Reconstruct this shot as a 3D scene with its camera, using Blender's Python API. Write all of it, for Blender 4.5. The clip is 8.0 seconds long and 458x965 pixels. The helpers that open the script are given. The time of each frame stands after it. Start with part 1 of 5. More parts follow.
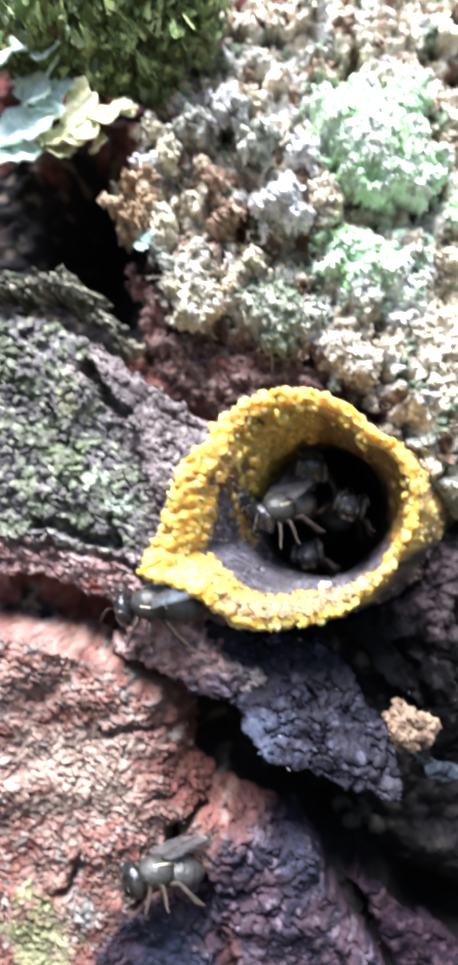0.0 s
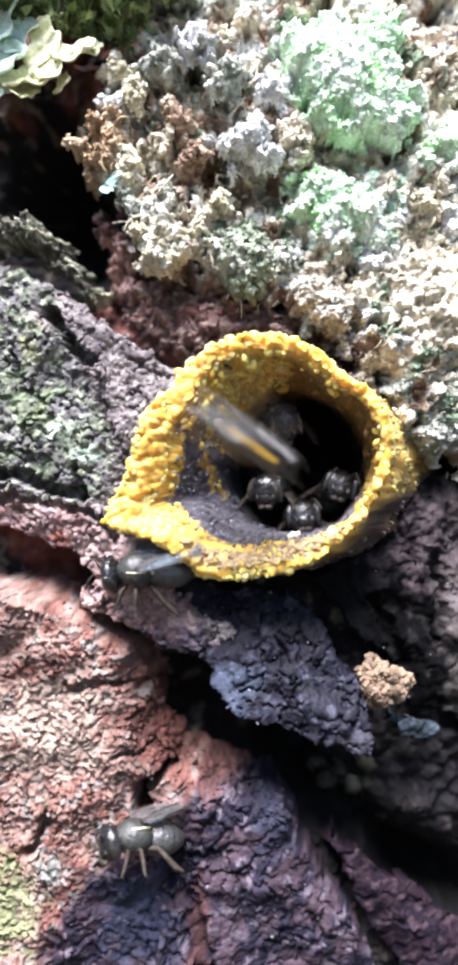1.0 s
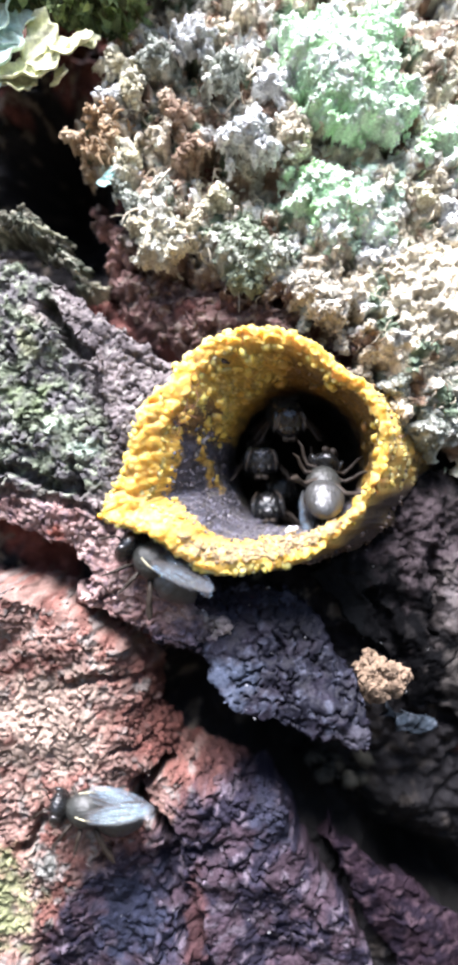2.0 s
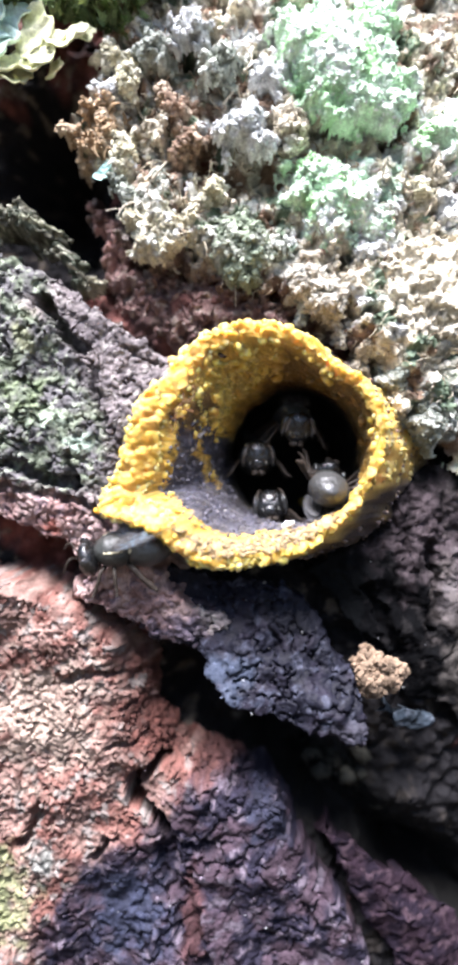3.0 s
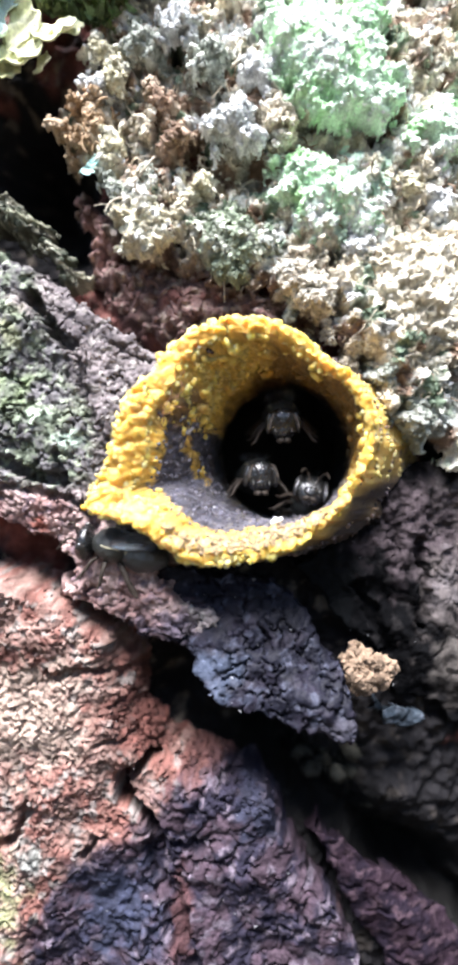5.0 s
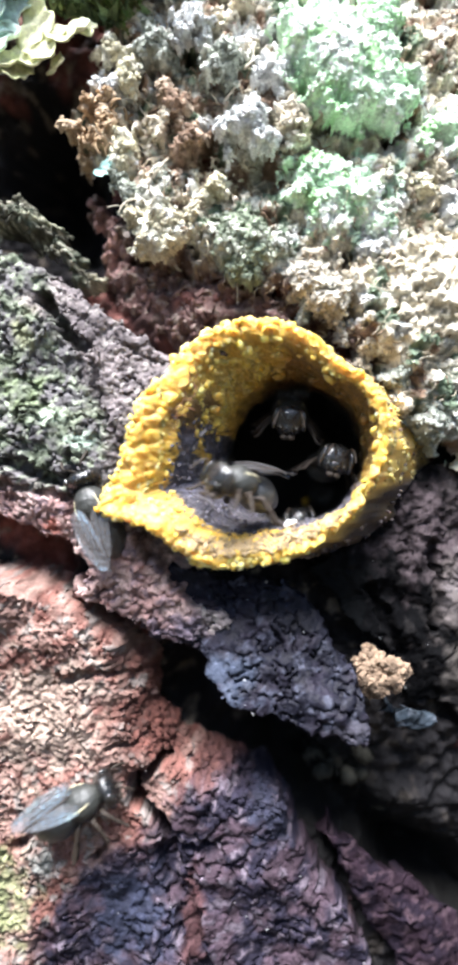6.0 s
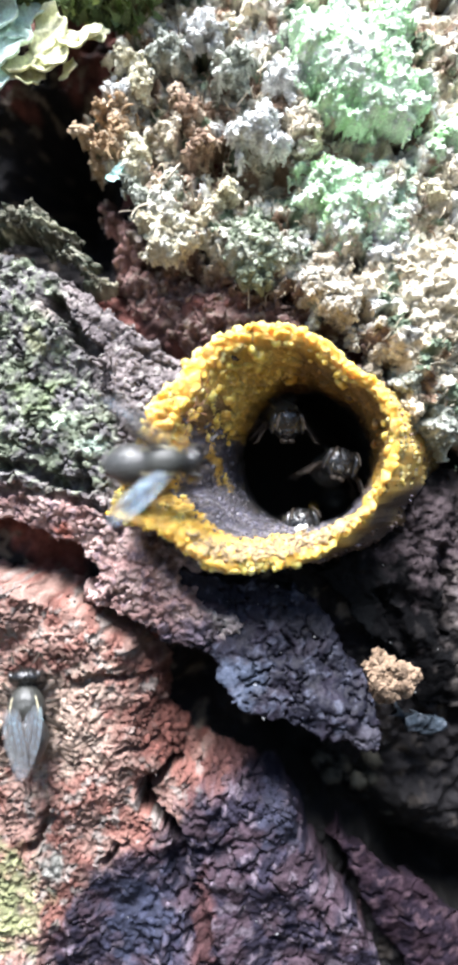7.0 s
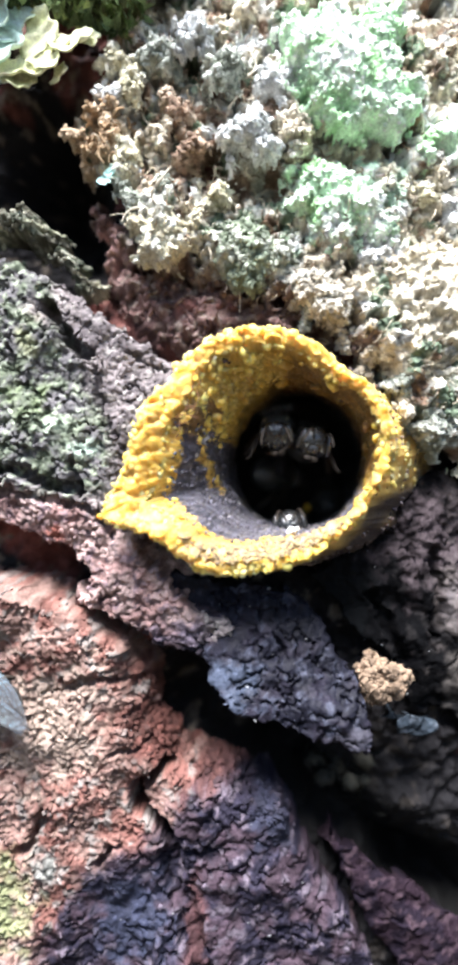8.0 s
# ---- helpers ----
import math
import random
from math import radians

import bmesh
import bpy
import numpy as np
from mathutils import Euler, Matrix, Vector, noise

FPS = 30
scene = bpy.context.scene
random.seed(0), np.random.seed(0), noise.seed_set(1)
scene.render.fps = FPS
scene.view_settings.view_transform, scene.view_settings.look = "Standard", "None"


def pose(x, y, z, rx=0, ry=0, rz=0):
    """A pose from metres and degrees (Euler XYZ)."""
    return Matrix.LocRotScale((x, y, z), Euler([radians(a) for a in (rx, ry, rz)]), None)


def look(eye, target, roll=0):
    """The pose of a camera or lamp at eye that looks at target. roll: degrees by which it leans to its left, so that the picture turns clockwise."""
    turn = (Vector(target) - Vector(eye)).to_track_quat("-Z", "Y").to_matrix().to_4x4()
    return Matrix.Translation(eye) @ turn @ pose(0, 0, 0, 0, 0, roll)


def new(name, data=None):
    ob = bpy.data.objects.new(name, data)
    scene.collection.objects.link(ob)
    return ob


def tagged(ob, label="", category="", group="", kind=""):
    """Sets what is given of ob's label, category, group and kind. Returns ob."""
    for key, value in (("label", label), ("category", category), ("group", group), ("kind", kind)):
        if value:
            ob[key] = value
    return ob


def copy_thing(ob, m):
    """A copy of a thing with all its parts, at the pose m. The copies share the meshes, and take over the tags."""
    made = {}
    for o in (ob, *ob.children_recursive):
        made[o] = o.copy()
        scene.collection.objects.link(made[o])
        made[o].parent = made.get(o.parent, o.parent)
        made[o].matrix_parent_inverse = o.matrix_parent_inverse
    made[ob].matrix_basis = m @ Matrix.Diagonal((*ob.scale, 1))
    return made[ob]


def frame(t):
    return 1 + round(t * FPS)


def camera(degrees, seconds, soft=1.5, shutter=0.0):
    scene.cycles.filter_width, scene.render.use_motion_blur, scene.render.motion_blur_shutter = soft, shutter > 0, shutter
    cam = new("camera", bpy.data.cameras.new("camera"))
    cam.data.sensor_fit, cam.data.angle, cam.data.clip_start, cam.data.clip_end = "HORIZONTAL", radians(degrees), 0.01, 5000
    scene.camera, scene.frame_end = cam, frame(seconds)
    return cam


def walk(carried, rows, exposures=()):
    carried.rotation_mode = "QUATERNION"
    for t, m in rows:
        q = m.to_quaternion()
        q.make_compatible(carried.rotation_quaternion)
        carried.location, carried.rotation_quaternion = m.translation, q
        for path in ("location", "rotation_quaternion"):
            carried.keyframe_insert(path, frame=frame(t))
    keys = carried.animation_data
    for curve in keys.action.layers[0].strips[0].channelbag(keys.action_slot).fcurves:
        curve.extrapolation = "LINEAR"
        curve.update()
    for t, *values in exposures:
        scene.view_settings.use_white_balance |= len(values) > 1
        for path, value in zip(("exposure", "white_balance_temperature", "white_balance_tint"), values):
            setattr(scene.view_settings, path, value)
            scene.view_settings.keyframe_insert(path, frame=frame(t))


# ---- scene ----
cam = camera(32.0, 8.0, soft=4.4, shutter=0.6)
cam.data.dof.use_dof, cam.data.dof.focus_distance, cam.data.dof.aperture_fstop = True, 0.0510, 27.0
PATH = [
    (0, -0.003006, -0.053735, 0.003613, 90.635, -0.156, -0.043),
    (0.5, -0.000136, -0.052491, 0.000812, 90.237, 0.036, 0.558),
    (1, -0.000485, -0.052412, 0.000719, 90.184, -0.027, 0.443),
    (2.5, -0.000481, -0.052149, 0.000288, 90.056, -0.087, 0.238),
    (3, -0.000339, -0.052088, 0.000184, 90.016, -0.067, 0.179),
    (3.5, 0.000000, -0.052000, -0.000000, 90.000, 0.000, 0.000),
    (4, 0.000133, -0.051863, -0.000192, 89.959, -0.022, -0.006),
    (5.5, 0.000270, -0.051817, 0.000076, 89.987, -0.015, 0.030),
    (6, -0.000533, -0.051748, 0.000151, 89.960, -0.129, 0.071),
    (6.5, -0.001267, -0.051880, 0.000498, 90.088, -0.309, 0.371),
    (7, -0.001164, -0.051826, 0.000305, 90.111, -0.262, 0.155),
    (7.5, -0.000908, -0.052058, 0.000677, 90.204, -0.233, -0.069),
    (8, -0.000691, -0.051929, 0.000457, 90.128, -0.145, 0.072),
]
walk(cam, [(t, pose(x, y, z, rx, ry, rz)) for t, x, y, z, rx, ry, rz in PATH], exposures=[(0.0, 1.95, 6000, 17), (4.2, 1.97, 6000, 17), (5.5, 1.98, 6050, 12), (8.0, 1.98, 6050, 12)])

# ---- world and sun: bright shade under a tall canopy, light from high in front ----
world = bpy.data.worlds.new("sky")
scene.world = world
world.use_nodes = True
wn = world.node_tree
sky = wn.nodes.new("ShaderNodeTexSky")
sky.sky_type = "NISHITA"
sky.sun_disc = False
sky.sun_elevation, sky.sun_rotation = radians(62), radians(195)
wn.links.new(sky.outputs["Color"], wn.nodes["Background"].inputs["Color"])
wn.nodes["Background"].inputs["Strength"].default_value = 0.045
sun = new("sun", bpy.data.lights.new("sun", "SUN"))
sun.data.energy, sun.data.angle, sun.data.color = 5.0, radians(34), (1.0, 0.97, 0.93)
sun.matrix_world = look((-0.16, -0.58, 1.12), (0, 0, 0))

MM = 0.001
R = 180.0          # trunk radius in mm


# ---- noise on arrays ----
def table(seed):
    rng = np.random.RandomState(seed)
    a = rng.rand(256, 256)
    b = rng.rand(256, 256)
    return a, b


TABLES = {}


def lookup(ix, iz, seed):
    if seed not in TABLES:
        TABLES[seed] = table(seed)
    a, b = TABLES[seed]
    return a[ix & 255, iz & 255], b[ix & 255, iz & 255]


def gnoise(x, z, seed=1):
    ix, iz = np.floor(x).astype(int), np.floor(z).astype(int)
    fx, fz = x - ix, z - iz
    u, v = fx * fx * fx * (fx * (fx * 6 - 15) + 10), fz * fz * fz * (fz * (fz * 6 - 15) + 10)

    def corner(dx, dz):
        a = lookup(ix + dx, iz + dz, seed)[0] * 2 * np.pi
        return np.cos(a) * (fx - dx) + np.sin(a) * (fz - dz)
    top = corner(0, 0) * (1 - u) + corner(1, 0) * u
    low = corner(0, 1) * (1 - u) + corner(1, 1) * u
    return (top * (1 - v) + low * v) * 1.4


def fbm(x, z, size, octaves=4, seed=1, gain=0.5):
    total, amp = 0.0, 1.0
    for k in range(octaves):
        total = total + amp * gnoise(x / size + 17.3 * k, z / size - 9.1 * k, seed + k)
        size, amp = size / 2.03, amp * gain
    return total


def cells(x, z, size, seed=1, jitter=0.9, facets=False):
    """Nearest and second distance to scattered seeds, in cells, and a random number of the nearest."""
    x, z = x / size, z / size
    ix, iz = np.floor(x).astype(int), np.floor(z).astype(int)
    f1, f2, ident, lean = np.full(x.shape, 9.0), np.full(x.shape, 9.0), np.zeros(x.shape), np.zeros(x.shape)
    for dx in (-1, 0, 1):
        for dz in (-1, 0, 1):
            a, b = lookup(ix + dx, iz + dz, seed)
            ox, oz = ix + dx + 0.5 + jitter * (a - 0.5) - x, iz + dz + 0.5 + jitter * (b - 0.5) - z
            d = np.hypot(ox, oz)
            near = d < f1
            f2 = np.where(near, f1, np.minimum(f2, d))
            ident = np.where(near, (a * 7.31 + b * 3.17) % 1.0, ident)
            if facets:
                lean = np.where(near, ox * np.cos(40 * a) + oz * np.sin(40 * a), lean)
            f1 = np.where(near, d, f1)
    return (f1, f2, ident, lean) if facets else (f1, f2, ident)


def folds(x, z, size, seed=1):
    """Crumpled ridges."""
    wx, wz = x + 0.6 * size * fbm(x, z, size * 1.5, 2, seed + 3), z + 0.6 * size * fbm(x, z, size * 1.5, 2, seed + 6)
    return (1 - np.abs(gnoise(wx / size, wz / size, seed))) ** 2


def smooth(a, b, v):
    t = np.clip((v - a) / (b - a), 0, 1)
    return t * t * (3 - 2 * t)


def inside(outline, x, z):
    """Distance in mm to a closed outline, positive inside."""
    p = np.array(outline, float)
    best, odd = np.full(x.shape, 1e9), np.zeros(x.shape, bool)
    for (ax, az), (bx, bz) in zip(p, np.roll(p, -1, 0)):
        ex, ez = bx - ax, bz - az
        t = np.clip(((x - ax) * ex + (z - az) * ez) / (ex * ex + ez * ez), 0, 1)
        best = np.minimum(best, np.hypot(x - ax - t * ex, z - az - t * ez))
        cross = (az > z) != (bz > z)
        if abs(ez) > 1e-9:
            odd ^= cross & (x < ax + (z - az) / ez * ex)
    return np.where(odd, best, -best)


def mix(a, b, t):
    return a + (b - a) * np.asarray(t)[..., None]


def tone(r, g, b):
    return np.array([r, g, b], float)


# ---- materials ----
def surface(name, rough=0.85, grain=0.25, size=0.25, bump=0.12, gloss=0.3, sheen=0.0, sub=0.0, flat=None, vary=False):
    """Pigment from the mesh, broken up by fine grain and relief. size and bump are in mm."""
    m = bpy.data.materials.new(name)
    m.use_nodes = True
    t, n, l = m.node_tree, m.node_tree.nodes, m.node_tree.links
    s = n["Principled BSDF"]
    where = n.new("ShaderNodeTexCoord")
    fine, coarse = n.new("ShaderNodeTexNoise"), n.new("ShaderNodeTexNoise")
    fine.inputs["Scale"].default_value, fine.inputs["Detail"].default_value = 1000 / size, 4
    coarse.inputs["Scale"].default_value, coarse.inputs["Detail"].default_value = 160 / size, 3
    for k in (fine, coarse):
        l.new(where.outputs["Object"], k.inputs["Vector"])
    both = n.new("ShaderNodeMath")
    both.operation = "MULTIPLY"
    l.new(fine.outputs["Fac"], both.inputs[0])
    l.new(coarse.outputs["Fac"], both.inputs[1])
    span = n.new("ShaderNodeMapRange")
    span.inputs["From Min"].default_value, span.inputs["From Max"].default_value = 0.12, 0.42
    span.inputs["To Min"].default_value, span.inputs["To Max"].default_value = 1 - grain, 1 + grain
    l.new(both.outputs[0], span.inputs["Value"])
    if flat is None:
        colour = n.new("ShaderNodeVertexColor")
        colour.layer_name = "pigment"
        source = colour.outputs["Color"]
    else:
        colour = n.new("ShaderNodeRGB")
        colour.outputs[0].default_value = (*flat, 1)
        source = colour.outputs[0]
    if vary:                                    # each bead its own age, from cream through lemon to amber
        info, ages = n.new("ShaderNodeObjectInfo"), n.new("ShaderNodeValToRGB")
        steps = ages.color_ramp.elements
        steps[0].position, steps[0].color = 0.0, (0.86, 0.71, 0.31, 1)
        steps[1].position, steps[1].color = 1.0, (0.60, 0.38, 0.10, 1)
        for place, shade in ((0.4, (0.81, 0.60, 0.17, 1)), (0.8, (0.75, 0.50, 0.11, 1))):
            steps.new(place).color = shade
        l.new(info.outputs["Random"], ages.inputs[0])
        source = ages.outputs[0]
    times = n.new("ShaderNodeVectorMath")
    times.operation = "SCALE"
    l.new(source, times.inputs[0])
    l.new(span.outputs[0], times.inputs["Scale"])
    l.new(times.outputs[0], s.inputs["Base Color"])
    dent = n.new("ShaderNodeBump")
    dent.inputs["Strength"].default_value, dent.inputs["Distance"].default_value = 0.8, bump * MM
    l.new(fine.outputs["Fac"], dent.inputs["Height"])
    l.new(dent.outputs[0], s.inputs["Normal"])
    s.inputs["Roughness"].default_value, s.inputs["Specular IOR Level"].default_value = rough, gloss
    s.inputs["Sheen Weight"].default_value = sheen
    if sub:
        s.inputs["Subsurface Weight"].default_value, s.inputs["Subsurface Scale"].default_value = sub, 0.0008
        s.inputs["Subsurface Radius"].default_value = (1.0, 0.85, 0.5)
    return m


# next to no gloss, so that bark with shade in its pigment stays dark
DULL_BARK = surface("dull_bark", 0.9, 0.35, 0.25, 0.08, 0.04)
BARK = surface("bark", 0.8, 0.35, 0.22, 0.10, 0.2)
DARK_BARK = surface("dark_bark", 0.6, 0.4, 0.25, 0.08, 0.14)
LICHEN = surface("lichen", 0.95, 0.3, 0.2, 0.12, 0.15)
MOSS = surface("moss", 0.8, 0.4, 0.2, 0.15, 0.3)
WAX = surface("wax", 0.5, 0.2, 0.35, 0.05, 0.35, sub=0.8)
RESIN = surface("resin", 0.42, 0.2, 0.6, 0.04, 0.35, sub=0.9, flat=(0.85, 0.52, 0.09), vary=True)
GRIT = surface("resin_grit", 0.45, 0.2, 0.6, 0.04, 0.35, sub=0.9)
CLAY = surface("clay", 0.9, 0.3, 0.2, 0.12, 0.2)


# ---- meshes ----
def to_world(x, z, h):
    """Bark plan (mm along the trunk's face, mm up, mm out of it) to metres."""
    a = x / R
    return np.stack([(R + h) * np.sin(a), R - (R + h) * np.cos(a), z + 0 * a], -1) * MM


def at(x, z, h):
    return Vector(to_world(np.float64(x), np.float64(z), np.float64(h)))


def shell(name, verts, faces, colours, material, parent=None, smoothed=True):
    """One mesh object from arrays of places, corner indices and pigments."""
    verts, faces = np.asarray(verts, np.float32), np.asarray(faces, np.int32)
    me = bpy.data.meshes.new(name)
    k = faces.shape[1]
    me.vertices.add(len(verts))
    me.vertices.foreach_set("co", verts.ravel())
    me.loops.add(faces.size)
    me.loops.foreach_set("vertex_index", faces.ravel())
    me.polygons.add(len(faces))
    me.polygons.foreach_set("loop_start", np.arange(len(faces), dtype=np.int32) * k)
    me.polygons.foreach_set("use_smooth", np.full(len(faces), smoothed))
    me.update(calc_edges=True)
    if colours is not None:
        layer = me.color_attributes.new("pigment", "FLOAT_COLOR", "POINT")
        rgba = np.ones((len(verts), 4), np.float32)
        rgba[:, :3] = np.clip(colours, 0.002, 0.95)
        layer.data.foreach_set("color", rgba.ravel())
    me.materials.append(material)
    ob = new(name, me)
    ob.parent = parent
    return ob


def grid_faces(keep):
    """Quads of a grid, facing out of the bark, where all four corners are kept; and the kept indices."""
    nz, nx = keep.shape
    number = np.full(keep.shape, -1)
    number[keep] = np.arange(keep.sum())
    q = np.stack([number[:-1, :-1], number[:-1, 1:], number[1:, 1:], number[1:, :-1]], -1).reshape(-1, 4)
    return q[(q >= 0).all(1)]


SKIN = {}          # the last slab of a name: places, heights and pigments, for what grows on it


def cut(line, width, x, z, seed=1):
    """1 along an uneven crack, 0 away from it."""
    wx, wz = x + 0.35 * fbm(x, z, 1.1, 3, seed + 70), z + 0.35 * fbm(x, z, 1.1, 3, seed + 75)
    best = np.full(x.shape, 1e9)
    for (ax, az), (bx, bz) in zip(line, line[1:]):
        ex, ez = bx - ax, bz - az
        t = np.clip(((wx - ax) * ex + (wz - az) * ez) / (ex * ex + ez * ez), 0, 1)
        best = np.minimum(best, np.hypot(wx - ax - t * ex, wz - az - t * ez))
    return smooth(width, 0.7 * width, best)


def slab(name, outline, height, relief, tint, material, parent=None, slope=(0, 0), dome=0.0, edge=0.6, drop=3.0, step=0.13, ragged=0.35, seed=1, cuts=(), roll=0.0):
    """A raised plate of bark or crust over a closed outline: rounded ragged edges that go down into what lies below."""
    p = np.array(outline, float)
    lo, hi, mid = p.min(0) - 0.8, p.max(0) + 0.8, p.mean(0)
    x, z = np.meshgrid(np.arange(lo[0], hi[0], step), np.arange(lo[1], hi[1], step))
    d = inside(outline, x, z) + ragged * fbm(x, z, 1.6, 4, seed + 40) + 0.4 * ragged * fbm(x, z, 5.0, 2, seed + 50)
    e = np.clip(d / (edge(x, z) if callable(edge) else edge), 0, 1)
    h = height + slope[0] * (x - mid[0]) + slope[1] * (z - mid[1]) + dome * smooth(0, 4, d) + relief(x, z, d)
    h = h - drop * ((1 - e) ** roll if roll else 1 - np.sqrt(1 - (1 - e) ** 2 + 1e-9))
    for line, width, depth in cuts:
        h = h - depth * cut(line, width, x, z, seed)
    keep = d > -0.1
    colours = tint(x, z, d)
    if not roll:                                # the edge hangs over: its foot draws back under the plate
        gz, gx = np.gradient(inside(outline, x, z) + ragged * fbm(x, z, 1.6, 2, seed + 40), step)
        far = min(1.5 * edge, 1.3) * (1 - e) ** 2 / (np.hypot(gx, gz) + 1e-6)
        x, z = x + gx * far, z + gz * far
    x, z = x + 0.12 * gnoise(h * 5.0 + 5, z * 4.0, seed + 83), z + 0.12 * gnoise(h * 5.0 - 7, x * 4.0, seed + 84)
    x, z = x + 0.16 * gnoise(h * 2.2 + 5, z * 1.5, seed + 81), z + 0.16 * gnoise(h * 2.2 - 7, x * 1.5, seed + 82)
    SKIN[name] = [q[d > 0.25] for q in (x, z, h, colours)]
    return shell(name, to_world(x, z, h)[keep], grid_faces(keep), colours[keep], material, parent)


def blobs(x, z, spots):
    """Sum of soft round hills: (x, z, rx, rz, amount)."""
    total = 0.0
    for cx, cz, rx, rz, amount in spots:
        total = total + amount * np.exp(-(((x - cx) / rx) ** 2 + ((z - cz) / rz) ** 2))
    return total


def pebble(seed, n=1):
    """A small uneven lump of radius 1: places and triangles."""
    bm = bmesh.new()
    bmesh.ops.create_icosphere(bm, subdivisions=n, radius=1.0)
    rng = np.random.RandomState(seed)
    v = np.array([tuple(q.co) for q in bm.verts])
    v = v * (1 + 0.6 * (rng.rand(len(v), 1) - 0.5)) * (0.6 + 0.7 * rng.rand(1, 3))
    f = np.array([[q.index for q in p.verts] for p in bm.faces])
    bm.free()
    return v, f


PEBBLES = [pebble(s) for s in range(12)]


def grains(name, x, z, h, size, colours, material, parent=None, seed=3, flat=1.0, rounded=False):
    """Many small lumps joined into one mesh."""
    rng = np.random.RandomState(seed)
    vs, fs, cs, base = [], [], [], 0
    places = to_world(x, z, h)
    for k in range(len(x)):
        v, f = PEBBLES[rng.randint(12)]
        a, b = rng.rand(2) * 6.28
        ca, sa, cb, sb = math.cos(a), math.sin(a), math.cos(b), math.sin(b)
        turn = np.array([[ca, -sa, 0], [sa, ca, 0], [0, 0, 1]]) @ np.array([[1, 0, 0], [0, cb, -sb], [0, sb, cb]])
        w = v @ turn.T * size[k] * MM
        w[:, 1] *= flat
        vs.append(w + places[k])
        fs.append(f + base)
        cs.append(np.repeat(colours[k][None], len(v), 0))
        base += len(v)
    return shell(name, np.concatenate(vs), np.concatenate(fs), np.concatenate(cs), material, parent, rounded)


def group_of(name, label, category, group="", kind=""):
    return tagged(new(name), label, category, group, kind)


# ---- the trunk: one sheet all round, deep bark between the plates ----
HOLE = (4.22, 2.02)


def trunk_height(x, z):
    big = fbm(x, z, 9.0, 3, 11) * 0.8
    hills = blobs(x, z, [
        (-13.11, 22.01, 3.21, 4.61, -12), (-11.10, 17.40, 1.60, 2.00, -4),
        (-2.89, 11.78, 6.81, 2.81, 2.6), (-2.49, -13.87, 3.61, 2.40, -6), (2.32, -17.48, 4.41, 2.00, -6.5), (7.54, -20.28, 3.61, 2.00, -2), (13.15, -27.90, 3.21, 2.40, -5),
        (10.74, -22.29, 4.41, 2.81, 1.8), (13.15, -8.66, 5.61, 8.02, 1.6), (-12.51, -5.25, 1.80, 1.40, -3)])
    across = (z + 19.3) * 0.79 + (x - 3.0) * 0.61 + 0.5 * fbm(x, z, 3.0, 3, 44)
    hills = hills - 4.5 * np.exp(-(across / 1.8) ** 2) * smooth(0.5, 3.0, x) * smooth(30, 20, x)
    f1, f2, ident = cells(x + 0.5 * fbm(x, z, 2, 2, 5), z + 0.5 * fbm(x, z, 2, 2, 6), 1.7, 7)
    rough = 0.75 * (1 - f1) * (0.4 + ident) + 0.35 * fbm(x, z, 0.9, 4, 21)
    f1, f2, _ = cells(x, z, 0.55, 8)
    bore = smooth(5.4, 4.6, np.hypot(x - HOLE[0], z - HOLE[1]))
    return (-4.2 + big + hills + rough - 0.25 * f1) * (1 - bore) - 16 * bore


def trunk_tint(x, z):
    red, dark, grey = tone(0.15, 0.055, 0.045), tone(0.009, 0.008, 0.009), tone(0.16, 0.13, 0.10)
    # hollows and crevices near black: their shade is put into the pigment
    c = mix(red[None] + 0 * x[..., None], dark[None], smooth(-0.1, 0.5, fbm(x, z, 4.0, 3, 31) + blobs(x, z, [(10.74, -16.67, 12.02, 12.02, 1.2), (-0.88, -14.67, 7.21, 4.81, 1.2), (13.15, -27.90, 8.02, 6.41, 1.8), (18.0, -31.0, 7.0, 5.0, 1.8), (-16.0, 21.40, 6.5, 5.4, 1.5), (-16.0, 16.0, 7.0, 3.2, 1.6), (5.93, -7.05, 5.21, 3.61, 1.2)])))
    # grey flecks thinned out where that shade is painted
    c = mix(c, grey[None], smooth(0.25, 0.6, fbm(x, z, 1.3, 3, 33)) * (0.8 - 0.65 * np.clip(blobs(x, z, [(9.14, -20.68, 13.23, 10.42, 1.3), (15.0, -30.0, 9.0, 8.0, 1.3), (-13.0, 21.0, 4.0, 5.0, 1.2)]), 0, 1)))
    # black band along the long crack, painted as the shade inside it
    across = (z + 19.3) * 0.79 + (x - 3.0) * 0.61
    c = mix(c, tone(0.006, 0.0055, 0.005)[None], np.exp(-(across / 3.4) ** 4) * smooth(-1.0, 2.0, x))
    # the bore is blackened likewise, shade as pigment
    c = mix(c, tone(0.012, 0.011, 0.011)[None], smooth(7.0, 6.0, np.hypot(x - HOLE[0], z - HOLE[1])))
    c = mix(c, tone(0.115, 0.060, 0.052)[None], blobs(x, z, [(-2.49, 11.38, 6.41, 2.40, 0.7)]).clip(0, 0.8))
    return c


def stretched(core, far, step):
    """Even steps out to the core, then ever longer ones."""
    a = list(np.arange(0, core, step))
    while a[-1] < far:
        a.append(a[-1] + max(step, 0.22 * (a[-1] - core) + step))
    a[-1] = far
    return np.array([-v for v in a[:0:-1]] + a)


